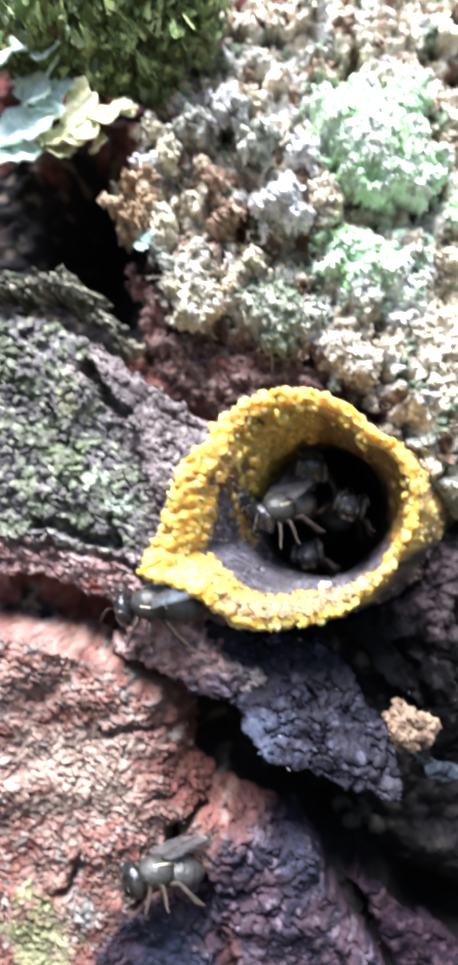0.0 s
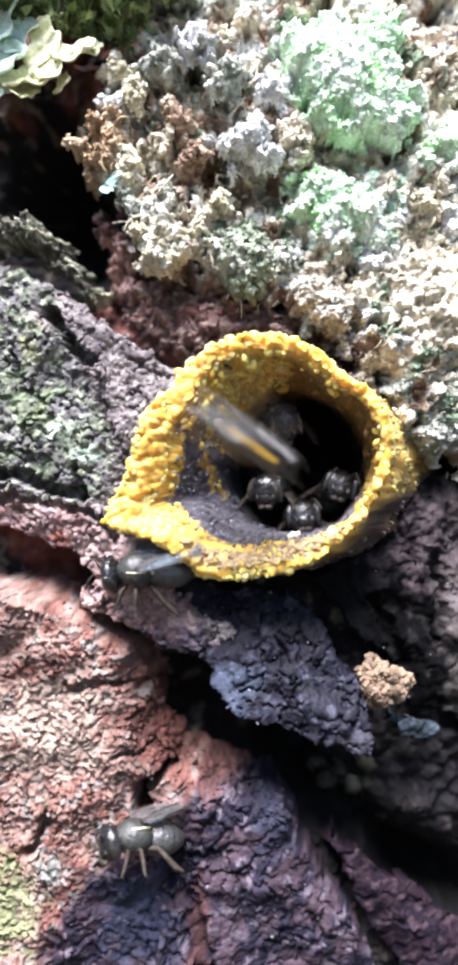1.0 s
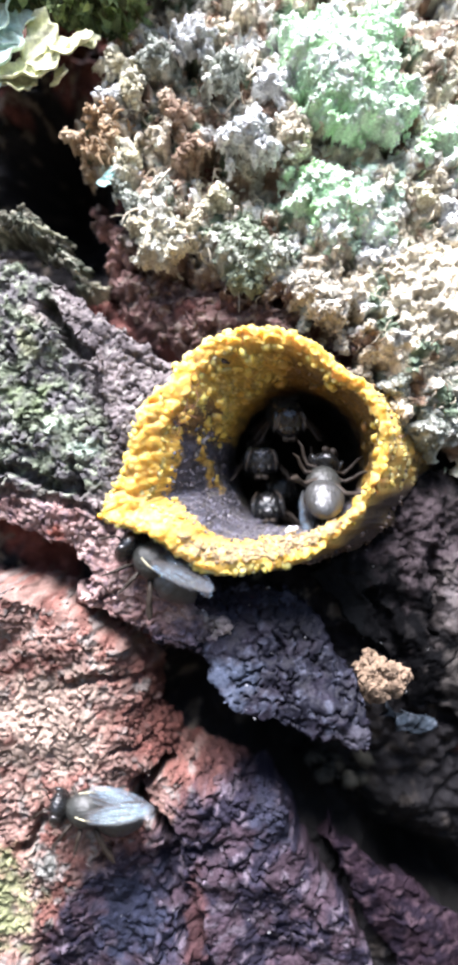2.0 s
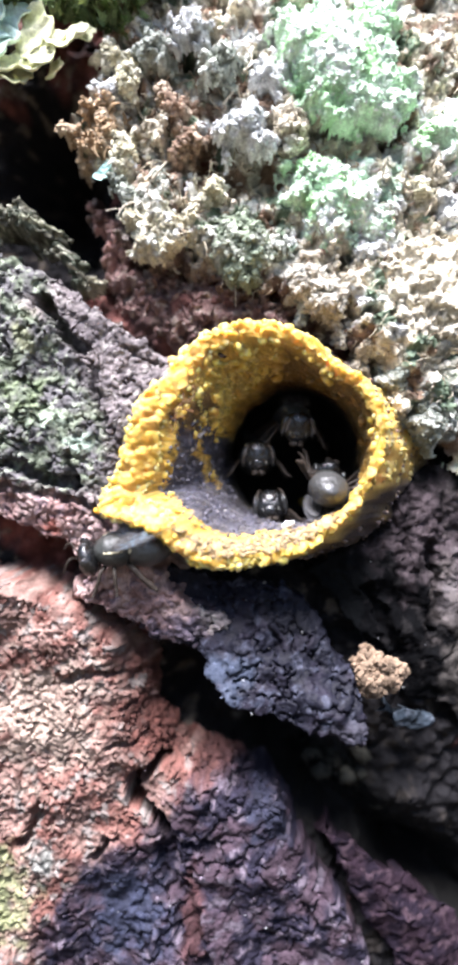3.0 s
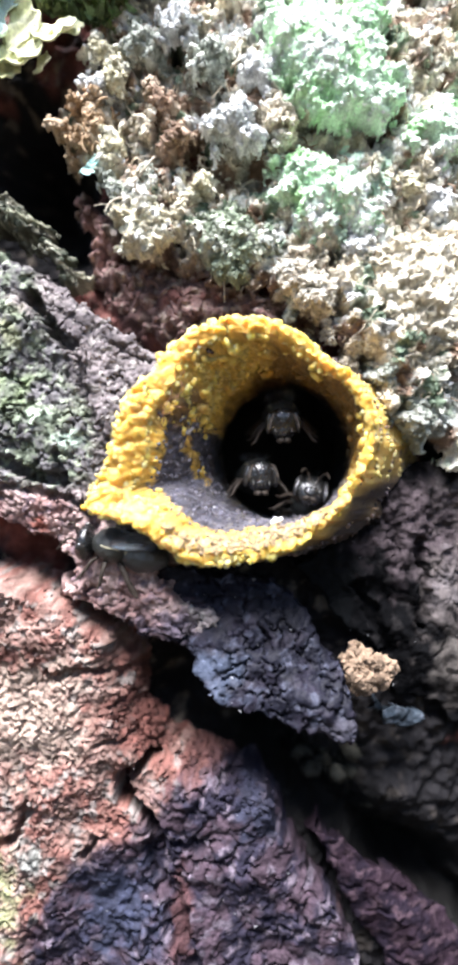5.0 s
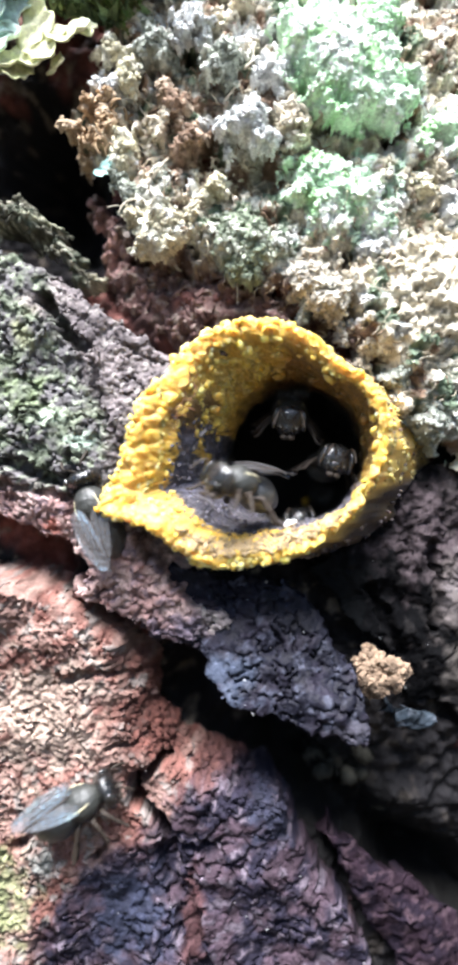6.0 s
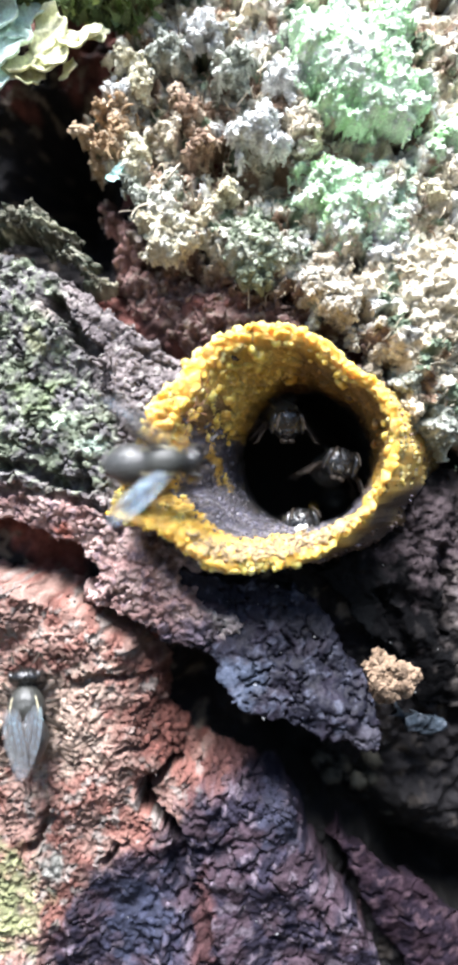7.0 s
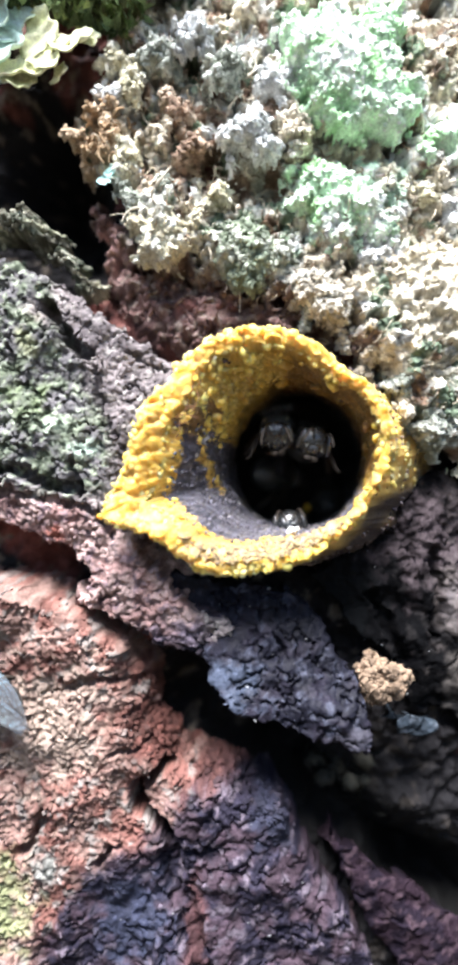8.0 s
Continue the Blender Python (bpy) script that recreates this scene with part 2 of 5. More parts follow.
trunk = group_of("tree_trunk", "rough reddish and dark bark of a living tree trunk", "tree trunk", kind="structure")
gx, gz = np.meshgrid(stretched(19, math.pi * R, 0.15), stretched(36, 3000, 0.15))
gh = trunk_height(gx, gz)
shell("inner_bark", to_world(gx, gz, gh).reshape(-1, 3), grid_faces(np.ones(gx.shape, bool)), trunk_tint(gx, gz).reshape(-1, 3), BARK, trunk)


# forest floor far below the nest
def forest_floor():
    """One sheet of dark leaf litter out to the horizon, uneven near the tree."""
    v, f = [], []
    radii = [0.0, 0.4, 0.8, 1.4, 2.2, 3.5, 6.0, 12.0, 30.0, 90.0]
    rng = random.Random(23)
    for r in radii:
        for k in range(48):
            a = 2 * math.pi * k / 48
            v.append((r * math.cos(a), R * MM + r * math.sin(a), -1.30 + (rng.uniform(-0.03, 0.03) if r < 20 else 0)))
    for n in range(len(radii) - 1):
        for k in range(48):
            f.append((n * 48 + k, (n + 1) * 48 + k, (n + 1) * 48 + (k + 1) % 48, n * 48 + (k + 1) % 48))
    v = np.array(v)
    c = tone(0.035, 0.028, 0.018)[None] * (0.7 + 0.6 * np.abs(fbm(v[:, 0] * 10, v[:, 1] * 10, 7.0, 3, 801)))[:, None]
    tagged(shell("ground", v, np.array(f), c, surface("leaf_litter", 0.95, 0.5, 40.0, 8.0, 0.1)), "dark forest floor of brown leaf litter", "ground", kind="structure")


forest_floor()


# ---- bark plates ----
def flaky(size, amount, seed, crack=0.0, wave=0.6, clod=0.0, warp=0.4):
    """Small tilted flakes with gaps between them."""
    def relief(x, z, d):
        wx, wz = x + warp * size * fbm(x, z, size, 3, seed), z + warp * size * fbm(x, z, size, 3, seed + 5)
        f1, f2, ident, lean = cells(wx, 1.25 * wz, size, seed + 9, facets=True)
        g1, g2, gid, tip = cells(wx, wz, size * 0.42, seed + 13, facets=True)
        h = amount * (0.8 * ident + 0.9 * lean - 0.15 * f1) + 0.5 * amount * (0.7 * gid + 0.9 * tip)
        worn = smooth(-0.35, 0.45, fbm(x, z, 3.5 * size, 3, seed + 31))
        clods, crack_now = clod * (0.25 + worn), crack * (0.1 + 1.1 * worn)
        h = h + clods * smooth(0, 0.35, f2 - f1) - crack_now * smooth(0.16, 0.0, f2 - f1) - 0.4 * amount * smooth(0.2, 0.0, g2 - g1)
        return h + wave * fbm(x, z, 6.0, 3, seed + 20) + 0.35 * amount * fbm(x, z, size * 0.6, 4, seed + 24, 0.65)
    return relief


def crumbly(lump, amount, fine, seed, fold=1.0):
    """Cauliflower crust: lumps on lumps with pits between."""
    def relief(x, z, d):
        wx, wz = x + 0.5 * lump * fbm(x, z, lump, 3, seed), z + 0.5 * lump * fbm(x, z, lump, 3, seed + 4)
        f1, f2, ident = cells(wx, wz, lump, seed + 1)
        g1, g2, gid = cells(wx, wz, lump * 0.36, seed + 2)
        k1, k2, kid = cells(x, z, 0.42, seed + 3)
        return amount * (1.0 - 1.2 * f1 ** 2) * (0.2 + ident) + fine * (0.9 - 1.3 * g1 ** 2) * (0.3 + gid) + 0.3 * (0.8 - 1.2 * k1 ** 2) * (0.4 + kid) + 0.45 * fine * fbm(x, z, 0.7, 3, seed + 8, 0.7) + fold * fine * (0.8 * folds(x, z, 1.5, seed + 15) + 0.45 * folds(x, z, 0.7, seed + 18))
    return relief


def patchy(base, other, third, size, seed, share=0.0, spots=()):
    def tint(x, z, d):
        c = mix(tone(*base)[None] + 0 * x[..., None], tone(*other)[None], smooth(-0.25, 0.35, fbm(x, z, size, 4, seed) + share))
        c = mix(c, tone(*third)[None], smooth(0.2, 0.5, fbm(x, z, size * 0.35, 3, seed + 7)))
        c = c * (0.84 + 0.32 * cells(x, z, 0.45, seed + 3)[2])[..., None]
        for cx, cz, rx, rz, amount, colour in spots:
            m = np.clip(blobs(x, z, [(cx, cz, rx, rz, amount)]) + 0.35 * fbm(x, z, 1.2, 3, seed + 60) * (blobs(x, z, [(cx, cz, 1.4 * rx, 1.4 * rz, 1)]) > 0.15), 0, 1)
            c = mix(c, tone(*colour)[None] * (0.7 + 0.6 * cells(x, z, 0.5, seed + 4)[2])[..., None], smooth(0.25, 0.75, m))
        return c
    return tint


def zones(first, *others):
    """Tints by area: each (outline, softness in mm, tint) lies over those before it."""
    def tint(x, z, d):
        c = first(x, z, d)
        for n, (outline, soft, layer) in enumerate(others):
            w = smooth(-soft, soft, inside(outline, x, z) + 0.9 * soft * fbm(x, z, 1.7, 4, 800 + n))
            c = mix(c, layer(x, z, d), w)
        return c
    return tint


def reliefs(first, outline, soft, second):
    def relief(x, z, d):
        w = smooth(-soft, soft, inside(outline, x, z))
        return first(x, z, d) * (1 - w) + second(x, z, d) * w
    return relief


RED, PINK, GREY = (0.172, 0.079, 0.063), (0.25, 0.157, 0.130), (0.22, 0.185, 0.165)

DUSKY = [(-10.10, -24.69), (-8.30, -23.29), (-5.49, -22.49), (-4.41, -20.08), (-1.68, -19.16), (3.93, -19.16), (7.54, -25.49), (12.35, -37.52), (-15.71, -37.52), (-12.51, -28.70)]
# deep red by the crevice is taken darker, holding the flap's shade in pigment
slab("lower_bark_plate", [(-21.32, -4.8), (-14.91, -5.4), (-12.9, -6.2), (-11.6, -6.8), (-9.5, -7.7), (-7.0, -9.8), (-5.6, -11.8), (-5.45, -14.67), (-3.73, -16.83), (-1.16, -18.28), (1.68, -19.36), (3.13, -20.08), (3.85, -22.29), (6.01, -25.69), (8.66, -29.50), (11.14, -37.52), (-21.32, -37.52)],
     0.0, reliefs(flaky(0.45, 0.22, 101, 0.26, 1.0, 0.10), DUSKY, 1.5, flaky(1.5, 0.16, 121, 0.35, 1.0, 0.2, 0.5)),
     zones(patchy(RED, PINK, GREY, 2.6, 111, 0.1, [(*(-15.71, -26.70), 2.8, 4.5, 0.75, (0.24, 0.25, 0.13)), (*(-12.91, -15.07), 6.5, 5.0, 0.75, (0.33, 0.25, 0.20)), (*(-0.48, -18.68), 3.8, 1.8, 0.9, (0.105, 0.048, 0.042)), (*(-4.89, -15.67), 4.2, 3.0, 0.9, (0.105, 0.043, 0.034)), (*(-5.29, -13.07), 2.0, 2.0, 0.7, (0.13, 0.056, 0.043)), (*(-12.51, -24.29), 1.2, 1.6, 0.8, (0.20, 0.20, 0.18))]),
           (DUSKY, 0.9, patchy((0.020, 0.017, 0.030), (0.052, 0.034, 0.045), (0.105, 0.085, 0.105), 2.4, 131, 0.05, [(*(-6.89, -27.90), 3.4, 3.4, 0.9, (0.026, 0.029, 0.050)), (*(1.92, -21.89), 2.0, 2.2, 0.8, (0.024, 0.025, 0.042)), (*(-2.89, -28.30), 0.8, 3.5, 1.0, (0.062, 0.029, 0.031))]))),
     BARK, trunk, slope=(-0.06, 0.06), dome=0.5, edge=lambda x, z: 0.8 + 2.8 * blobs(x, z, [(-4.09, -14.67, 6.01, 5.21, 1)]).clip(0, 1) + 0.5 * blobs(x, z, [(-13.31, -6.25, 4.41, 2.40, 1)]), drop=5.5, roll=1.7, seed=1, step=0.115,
     cuts=[([(-4.89, -17.96), (-6.29, -18.88), (-6.89, -19.68), (-6.57, -20.36), (-5.09, -21.68), (-4.41, -22.69)], 0.5, 5.0), ([(-4.41, -22.69), (-4.57, -24.69), (-3.49, -27.10), (-2.08, -32.31)], 0.8, 1.0), ([(-12.71, -20.88), (-13.31, -22.29), (-14.31, -23.57)], 0.35, 1.3),
           ([(3.13, -19.56), (1.12, -19.48), (-0.08, -19.88)], 0.25, 1.5), ([(-8.10, -23.09), (-9.30, -24.09)], 0.3, 1.2), ([(-11.30, -12.47), (-8.90, -12.06), (-6.89, -12.59)], 0.3, 0.9), ([(-8.10, -16.87), (-6.09, -16.67), (-4.49, -17.28)], 0.25, 0.9), ([(-3.69, -23.49), (-1.68, -23.57)], 0.3, 1.0)])
slab("bark_plate", [(5.2, -22.7), (7.9, -23.3), (9.7, -24.7), (12.2, -26.3), (14.4, -27.9), (17.0, -30.8), (19.2, -38.96), (13.2, -38.96), (10.3, -32.4), (7.5, -28.3)],
     -2.2, flaky(2.0, 0.18, 141, 0.25, 0.5, 0.06), patchy((0.024, 0.015, 0.021), (0.015, 0.011, 0.017), (0.055, 0.036, 0.044), 2.0, 151),
     DULL_BARK, trunk, slope=(-0.05, 0.06), dome=0.9, edge=0.8, drop=3.0, seed=3)
STRIP = [(-21.32, 0.08), (-14.91, -0.04), (-11.30, -0.64), (-8.90, -1.64), (-5.69, -3.45), (-2.89, -6.65), (-1.68, -11.86), (-12.51, -11.86), (-21.32, -6.65)]
GREYISH = [(-21.32, 17.6), (-13.31, 16.4), (-11.10, 9.78), (-9.70, 6.57), (-8.30, 3.37), (-8.50, -0.24), (-11.30, -0.24), (-21.32, 0.36)]
slab("upper_bark_plate", [(-21.32, 16.6), (-14.51, 16.0), (-12.51, 14.6), (-9.70, 12.79), (-6.89, 10.58), (-4.09, 8.98), (-1.68, 6.97), (-1.28, 3.37), (-3.69, 0.16), (-4.89, -1.84), (-1.68, -5.85), (1.12, -8.66), (-0.48, -10.26), (-3.29, -10.86), (-5.69, -10.26), (-8.10, -9.06), (-10.90, -8.06), (-11.78, -6.85), (-10.90, -6.25), (-10.66, -5.25), (-11.50, -4.37), (-13.31, -3.77), (-15.31, -2.89), (-21.32, -2.65)],
     0.5, reliefs(flaky(0.85, 0.22, 201, 0.4, 0.7, 0.06), GREYISH, 0.8, flaky(0.9, 0.30, 205, 0.55, 0.8, 0.10)),
     zones(patchy((0.112, 0.096, 0.098), (0.175, 0.150, 0.148), (0.28, 0.255, 0.24), 1.8, 231),
           (GREYISH, 0.8, patchy((0.115, 0.108, 0.110), (0.125, 0.145, 0.10), (0.28, 0.31, 0.23), 1.7, 211, -0.05, [(*(-14.11, 5.77), 2.6, 2.0, 0.55, (0.17, 0.21, 0.115)), (*(-11.70, 4.17), 1.4, 0.6, 0.8, (0.40, 0.47, 0.36)), (*(-9.70, 2.77), 1.6, 0.6, 0.8, (0.36, 0.44, 0.36)), (*(-12.51, 11.78), 1.6, 1.2, 0.7, (0.27, 0.23, 0.22)), (*(-13.71, 9.78), 1.0, 1.8, 0.6, (0.25, 0.26, 0.16))])),
           (STRIP, 0.7, patchy((0.30, 0.185, 0.17), (0.42, 0.30, 0.275), (0.20, 0.14, 0.15), 2.2, 171, 0.05, [(*(-11.90, -2.65), 1.1, 0.7, 0.8, (0.27, 0.10, 0.075)), (*(-2.89, -9.66), 3.4, 1.6, 0.9, (0.15, 0.12, 0.15))]))),
     BARK, trunk, slope=(0.0, 0.0), dome=0.7, edge=1.0, drop=4.0, seed=4, step=0.115,
     cuts=[([(-12.43, 11.98), (-11.50, 10.58), (-10.90, 9.58), (-9.70, 8.78)], 0.5, 2.6), ([(-9.78, 8.78), (-8.90, 5.77), (-8.30, 3.37)], 0.25, 0.8), ([(-15.71, 1.56), (-13.71, 1.16), (-12.51, 0.48), (-10.42, 0.08)], 0.5, 1.8), ([(-10.42, 0.08), (-10.58, 1.76)], 0.3, 1.5),
           ([(-4.89, -3.45), (-2.08, -6.45), (2.32, -7.46), (5.93, -6.65)], 1.7, 2.6), ([(-21.32, 0.16), (-13.71, -0.24), (-9.70, -1.12), (-8.30, -2.65)], 0.3, 0.9), ([(-7.30, 8.98), (-4.89, 7.78)], 0.2, 0.6), ([(-14.91, 8.98), (-14.11, 6.97), (-12.51, 5.77)], 0.25, 0.9), ([(-7.70, -6.25), (-8.90, -7.05), (-9.30, -8.06)], 0.2, 0.6)])
# the near-black upper spot is the funnel's shade, put into the flap's pigment
slab("bark_flap", [(-4.70, -4.47), (-1.62, -5.63), (2.24, -5.63), (4.93, -6.78), (6.67, -9.87), (8.21, -13.34), (8.48, -15.65), (8.02, -16.80), (6.09, -16.23), (3.78, -15.65), (1.08, -14.80), (-1.04, -14.11), (-2.08, -12.56), (-2.77, -11.10), (-4.70, -10.64), (-7.01, -9.48)],
     1.0, flaky(1.2, 0.10, 181, 0.5, 1.0, 0.02, 0.4), patchy((0.008, 0.008, 0.014), (0.016, 0.014, 0.022), (0.042, 0.044, 0.062), 2.4, 191, 0.0, [(*(-4.40, -8.88), 2.6, 1.6, 0.9, (0.085, 0.060, 0.068)), (*(-0.46, -12.18), 2.0, 2.0, 0.8, (0.050, 0.060, 0.088)), (*(3.78, -8.32), 3.0, 1.6, 0.9, (0.009, 0.009, 0.014)), (*(7.05, -15.26), 1.6, 1.0, 0.7, (0.055, 0.052, 0.066))]),
     DARK_BARK, trunk, slope=(0.03, -0.28), dome=1.0, edge=0.6, drop=6.5, seed=5, step=0.115)
slab("bark_ridge", [(-21.32, 18.52), (-14.91, 18.68), (-13.71, 18.12), (-12.00, 16.91), (-10.50, 15.39), (-9.55, 13.59), (-9.75, 12.57), (-10.78, 12.39), (-11.18, 13.59), (-12.00, 14.91), (-12.71, 15.87), (-14.91, 16.59), (-21.32, 16.39)],
     0.9, flaky(0.7, 0.6, 241, 0.15, 0.6, 0.2), patchy((0.10, 0.095, 0.07), (0.075, 0.085, 0.06), (0.38, 0.37, 0.29), 1.3, 251, 0.0, [(*(-9.10, 13.79), 1.0, 1.4, 0.7, (0.32, 0.30, 0.22)), (*(-12.51, 17.40), 1.6, 0.6, 0.6, (0.30, 0.30, 0.21))]),
     BARK, trunk, dome=0.3, edge=1.0, drop=3.4, roll=1.6, ragged=0.8, seed=8)
# near-black pigment carries shade beside the funnel; paler right spots carry light
slab("shaded_bark_plate", [(4.00, -5.56), (7.68, -2.70), (10.13, 0.57), (12.58, 2.00), (15.03, 2.41), (21.57, 1.80), (21.57, -19.45), (15.03, -16.59), (13.40, -14.95), (11.36, -14.95), (9.31, -12.09), (6.86, -8.82)],
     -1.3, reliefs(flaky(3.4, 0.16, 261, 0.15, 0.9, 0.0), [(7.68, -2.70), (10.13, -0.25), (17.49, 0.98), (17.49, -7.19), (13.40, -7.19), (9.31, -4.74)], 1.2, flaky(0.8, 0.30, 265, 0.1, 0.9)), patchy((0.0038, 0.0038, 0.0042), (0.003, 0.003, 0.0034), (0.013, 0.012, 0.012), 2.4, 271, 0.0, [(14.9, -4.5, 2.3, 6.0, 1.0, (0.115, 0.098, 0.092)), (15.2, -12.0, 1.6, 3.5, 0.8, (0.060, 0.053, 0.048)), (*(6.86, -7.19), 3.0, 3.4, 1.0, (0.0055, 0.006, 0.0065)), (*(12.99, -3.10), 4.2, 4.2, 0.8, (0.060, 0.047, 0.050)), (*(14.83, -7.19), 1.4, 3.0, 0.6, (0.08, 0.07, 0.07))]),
     DULL_BARK, trunk, slope=(0.05, 0.04), dome=0.7, edge=0.8, drop=3.0, seed=9,
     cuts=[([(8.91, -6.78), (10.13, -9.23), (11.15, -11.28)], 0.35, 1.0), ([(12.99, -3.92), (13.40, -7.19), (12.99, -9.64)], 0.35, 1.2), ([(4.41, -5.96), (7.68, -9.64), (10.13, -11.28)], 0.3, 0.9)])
# rubble pigment near black for the crevice's shade, lightened where lit at right
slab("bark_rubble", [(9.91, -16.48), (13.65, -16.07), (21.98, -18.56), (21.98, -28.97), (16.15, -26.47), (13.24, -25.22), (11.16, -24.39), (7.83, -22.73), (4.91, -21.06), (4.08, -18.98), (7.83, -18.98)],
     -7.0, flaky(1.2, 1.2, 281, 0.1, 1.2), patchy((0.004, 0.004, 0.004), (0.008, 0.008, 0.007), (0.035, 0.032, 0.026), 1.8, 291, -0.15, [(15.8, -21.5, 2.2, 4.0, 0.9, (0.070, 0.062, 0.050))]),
     DULL_BARK, trunk, slope=(0.02, 0.02), dome=0.6, edge=1.0, drop=3.0, seed=10)


def strew(skin, count, small, large, seed, sink=0.3, spread=0.35, where=None):
    """Random places on a slab, with sizes and its pigments there, a little lighter or darker."""
    rng = np.random.RandomState(seed)
    x, z, h, c = SKIN[skin]
    near = (np.abs(x) < 19) & (np.abs(z) < 37)
    if where is not None:
        near &= where(x, z)
    pick = rng.choice(np.flatnonzero(near), count)
    size = small + (large - small) * rng.rand(count) ** 2.2
    shade = 1 + spread * (rng.rand(count, 1) * 2 - 1)
    return x[pick] + 0.05 * rng.randn(count), z[pick] + 0.05 * rng.randn(count), h[pick] - sink * size, size, np.clip(c[pick] * shade * 1.02, 0, 0.76)


slab("inner_bark_shelf", [(-10.70, 19.77), (-7.84, 18.55), (-5.39, 15.69), (-1.72, 14.87), (1.96, 14.05), (5.23, 11.60), (6.05, 9.15), (2.78, 9.15), (1.14, 7.52), (-1.72, 7.52), (-4.58, 9.15), (-7.44, 10.79), (-9.48, 13.24), (-9.07, 14.87)],
     -1.8, flaky(1.5, 0.6, 701, 0.5, 1.0, 0.2), patchy((0.12, 0.068, 0.060), (0.19, 0.120, 0.108), (0.32, 0.25, 0.21), 1.6, 711, 0.0, [(*(-8.33, 16.83), 1.9, 2.4, 0.9, (0.42, 0.26, 0.23))]),
     BARK, trunk, dome=0.5, edge=1.8, drop=2.4, roll=1.7, ragged=0.9, seed=22)
x, z, h, size, c = strew("bark_ridge", 260, 0.08, 0.3, 69, 0.4, 0.4)
tagged(grains("bark_flakes", x, z, h, size, c, BARK, trunk, 69), kind="stuff")
x, z, h, size, c = strew("inner_bark_shelf", 110, 0.1, 0.4, 60, 0.6, 0.3)
tagged(grains("bark_flakes", x, z, h, size, c, BARK, trunk, 60), kind="stuff")
x, z, h, size, c = strew("lower_bark_plate", 350, 0.10, 0.28, 61, 0.6, 0.25)
tagged(grains("bark_flakes", x, z, h, size, c, BARK, trunk, 61), kind="stuff")
x, z, h, size, c = strew("upper_bark_plate", 1300, 0.07, 0.30, 62, 0.6, 0.25)
tagged(grains("bark_flakes", x, z, h, size, c, BARK, trunk, 62), kind="stuff")
# flakes beside the crevice, their pigment lowered with the shade there
x, z, h, size, c = strew("lower_bark_plate", 700, 0.10, 0.4, 59, 0.6, 0.35, lambda x, z: blobs(x, z, [(-3.69, -15.07, 4.41, 2.81, 1), (-0.08, -18.08, 2.40, 1.20, 1), (2.32, -20.08, 3.21, 1.60, 1)]) > 0.4)
tagged(grains("bark_flakes", x, z, h, size, c * 0.8, BARK, trunk, 59), kind="stuff")
x, z, h, size, c = strew("lower_bark_plate", 260, 0.15, 0.4, 54, 0.7, 0.25, lambda x, z: inside(DUSKY, x, z) > 0.3)
tagged(grains("bark_clods", x, z, h, size, c, DARK_BARK, trunk, 54, rounded=True), kind="stuff")
x, z, h, size, c = strew("bark_flap", 160, 0.05, 0.16, 53, 0.6, 0.5)
tagged(grains("bark_flakes", x, z, h, size, c * 1.2, DARK_BARK, trunk, 53), kind="stuff")
# pale flecks of bark; on dark plates these grains stand in for tiny glints
for skin, count, seed in (("bark_flap", 16, 55), ("lower_bark_plate", 60, 56), ("shaded_bark_plate", 20, 57), ("upper_bark_plate", 50, 58)):
    x, z, h, size, c = strew(skin, count, 0.04, 0.13, seed, 0.3)
    tagged(grains("glint_flecks", x, z, h, size, 0.16 + 0.5 * c, BARK, trunk, seed), kind="stuff")
x, z, h, size, c = strew("bark_rubble", 260, 0.12, 0.45, 63, 0.2, 0.8)
tagged(grains("bark_crumbs", x, z, h, size, c * 1.3, DULL_BARK, trunk, 63), kind="stuff")
x, z, h, size, c = strew("bark_rubble", 120, 0.3, 1.0, 73, 0.35, 0.5, lambda x, z: fbm(x, z, 3.0, 2, 74) > 0.0)
tagged(grains("bark_clods", x, z, h, size, tone(0.040, 0.037, 0.028) * np.random.RandomState(75).uniform(0.3, 1.5, (120, 1)), BARK, trunk, 73, rounded=True), kind="stuff")


# ---- lichens and moss over the upper bark ----
CRUST = [(-8.90, 39.44), (22.77, 39.44), (22.77, 0.56), (14.55, 1.36), (11.86, 3.77), (9.38, 6.09), (7.05, 8.78), (4.41, 11.18), (1.12, 12.19), (-2.08, 13.39), (-4.89, 13.19), (-6.89, 14.19), (-8.02, 18.20), (-7.50, 20.92), (-10.70, 21.20), (-11.70, 23.09), (-10.58, 26.41), (-8.90, 29.42)]


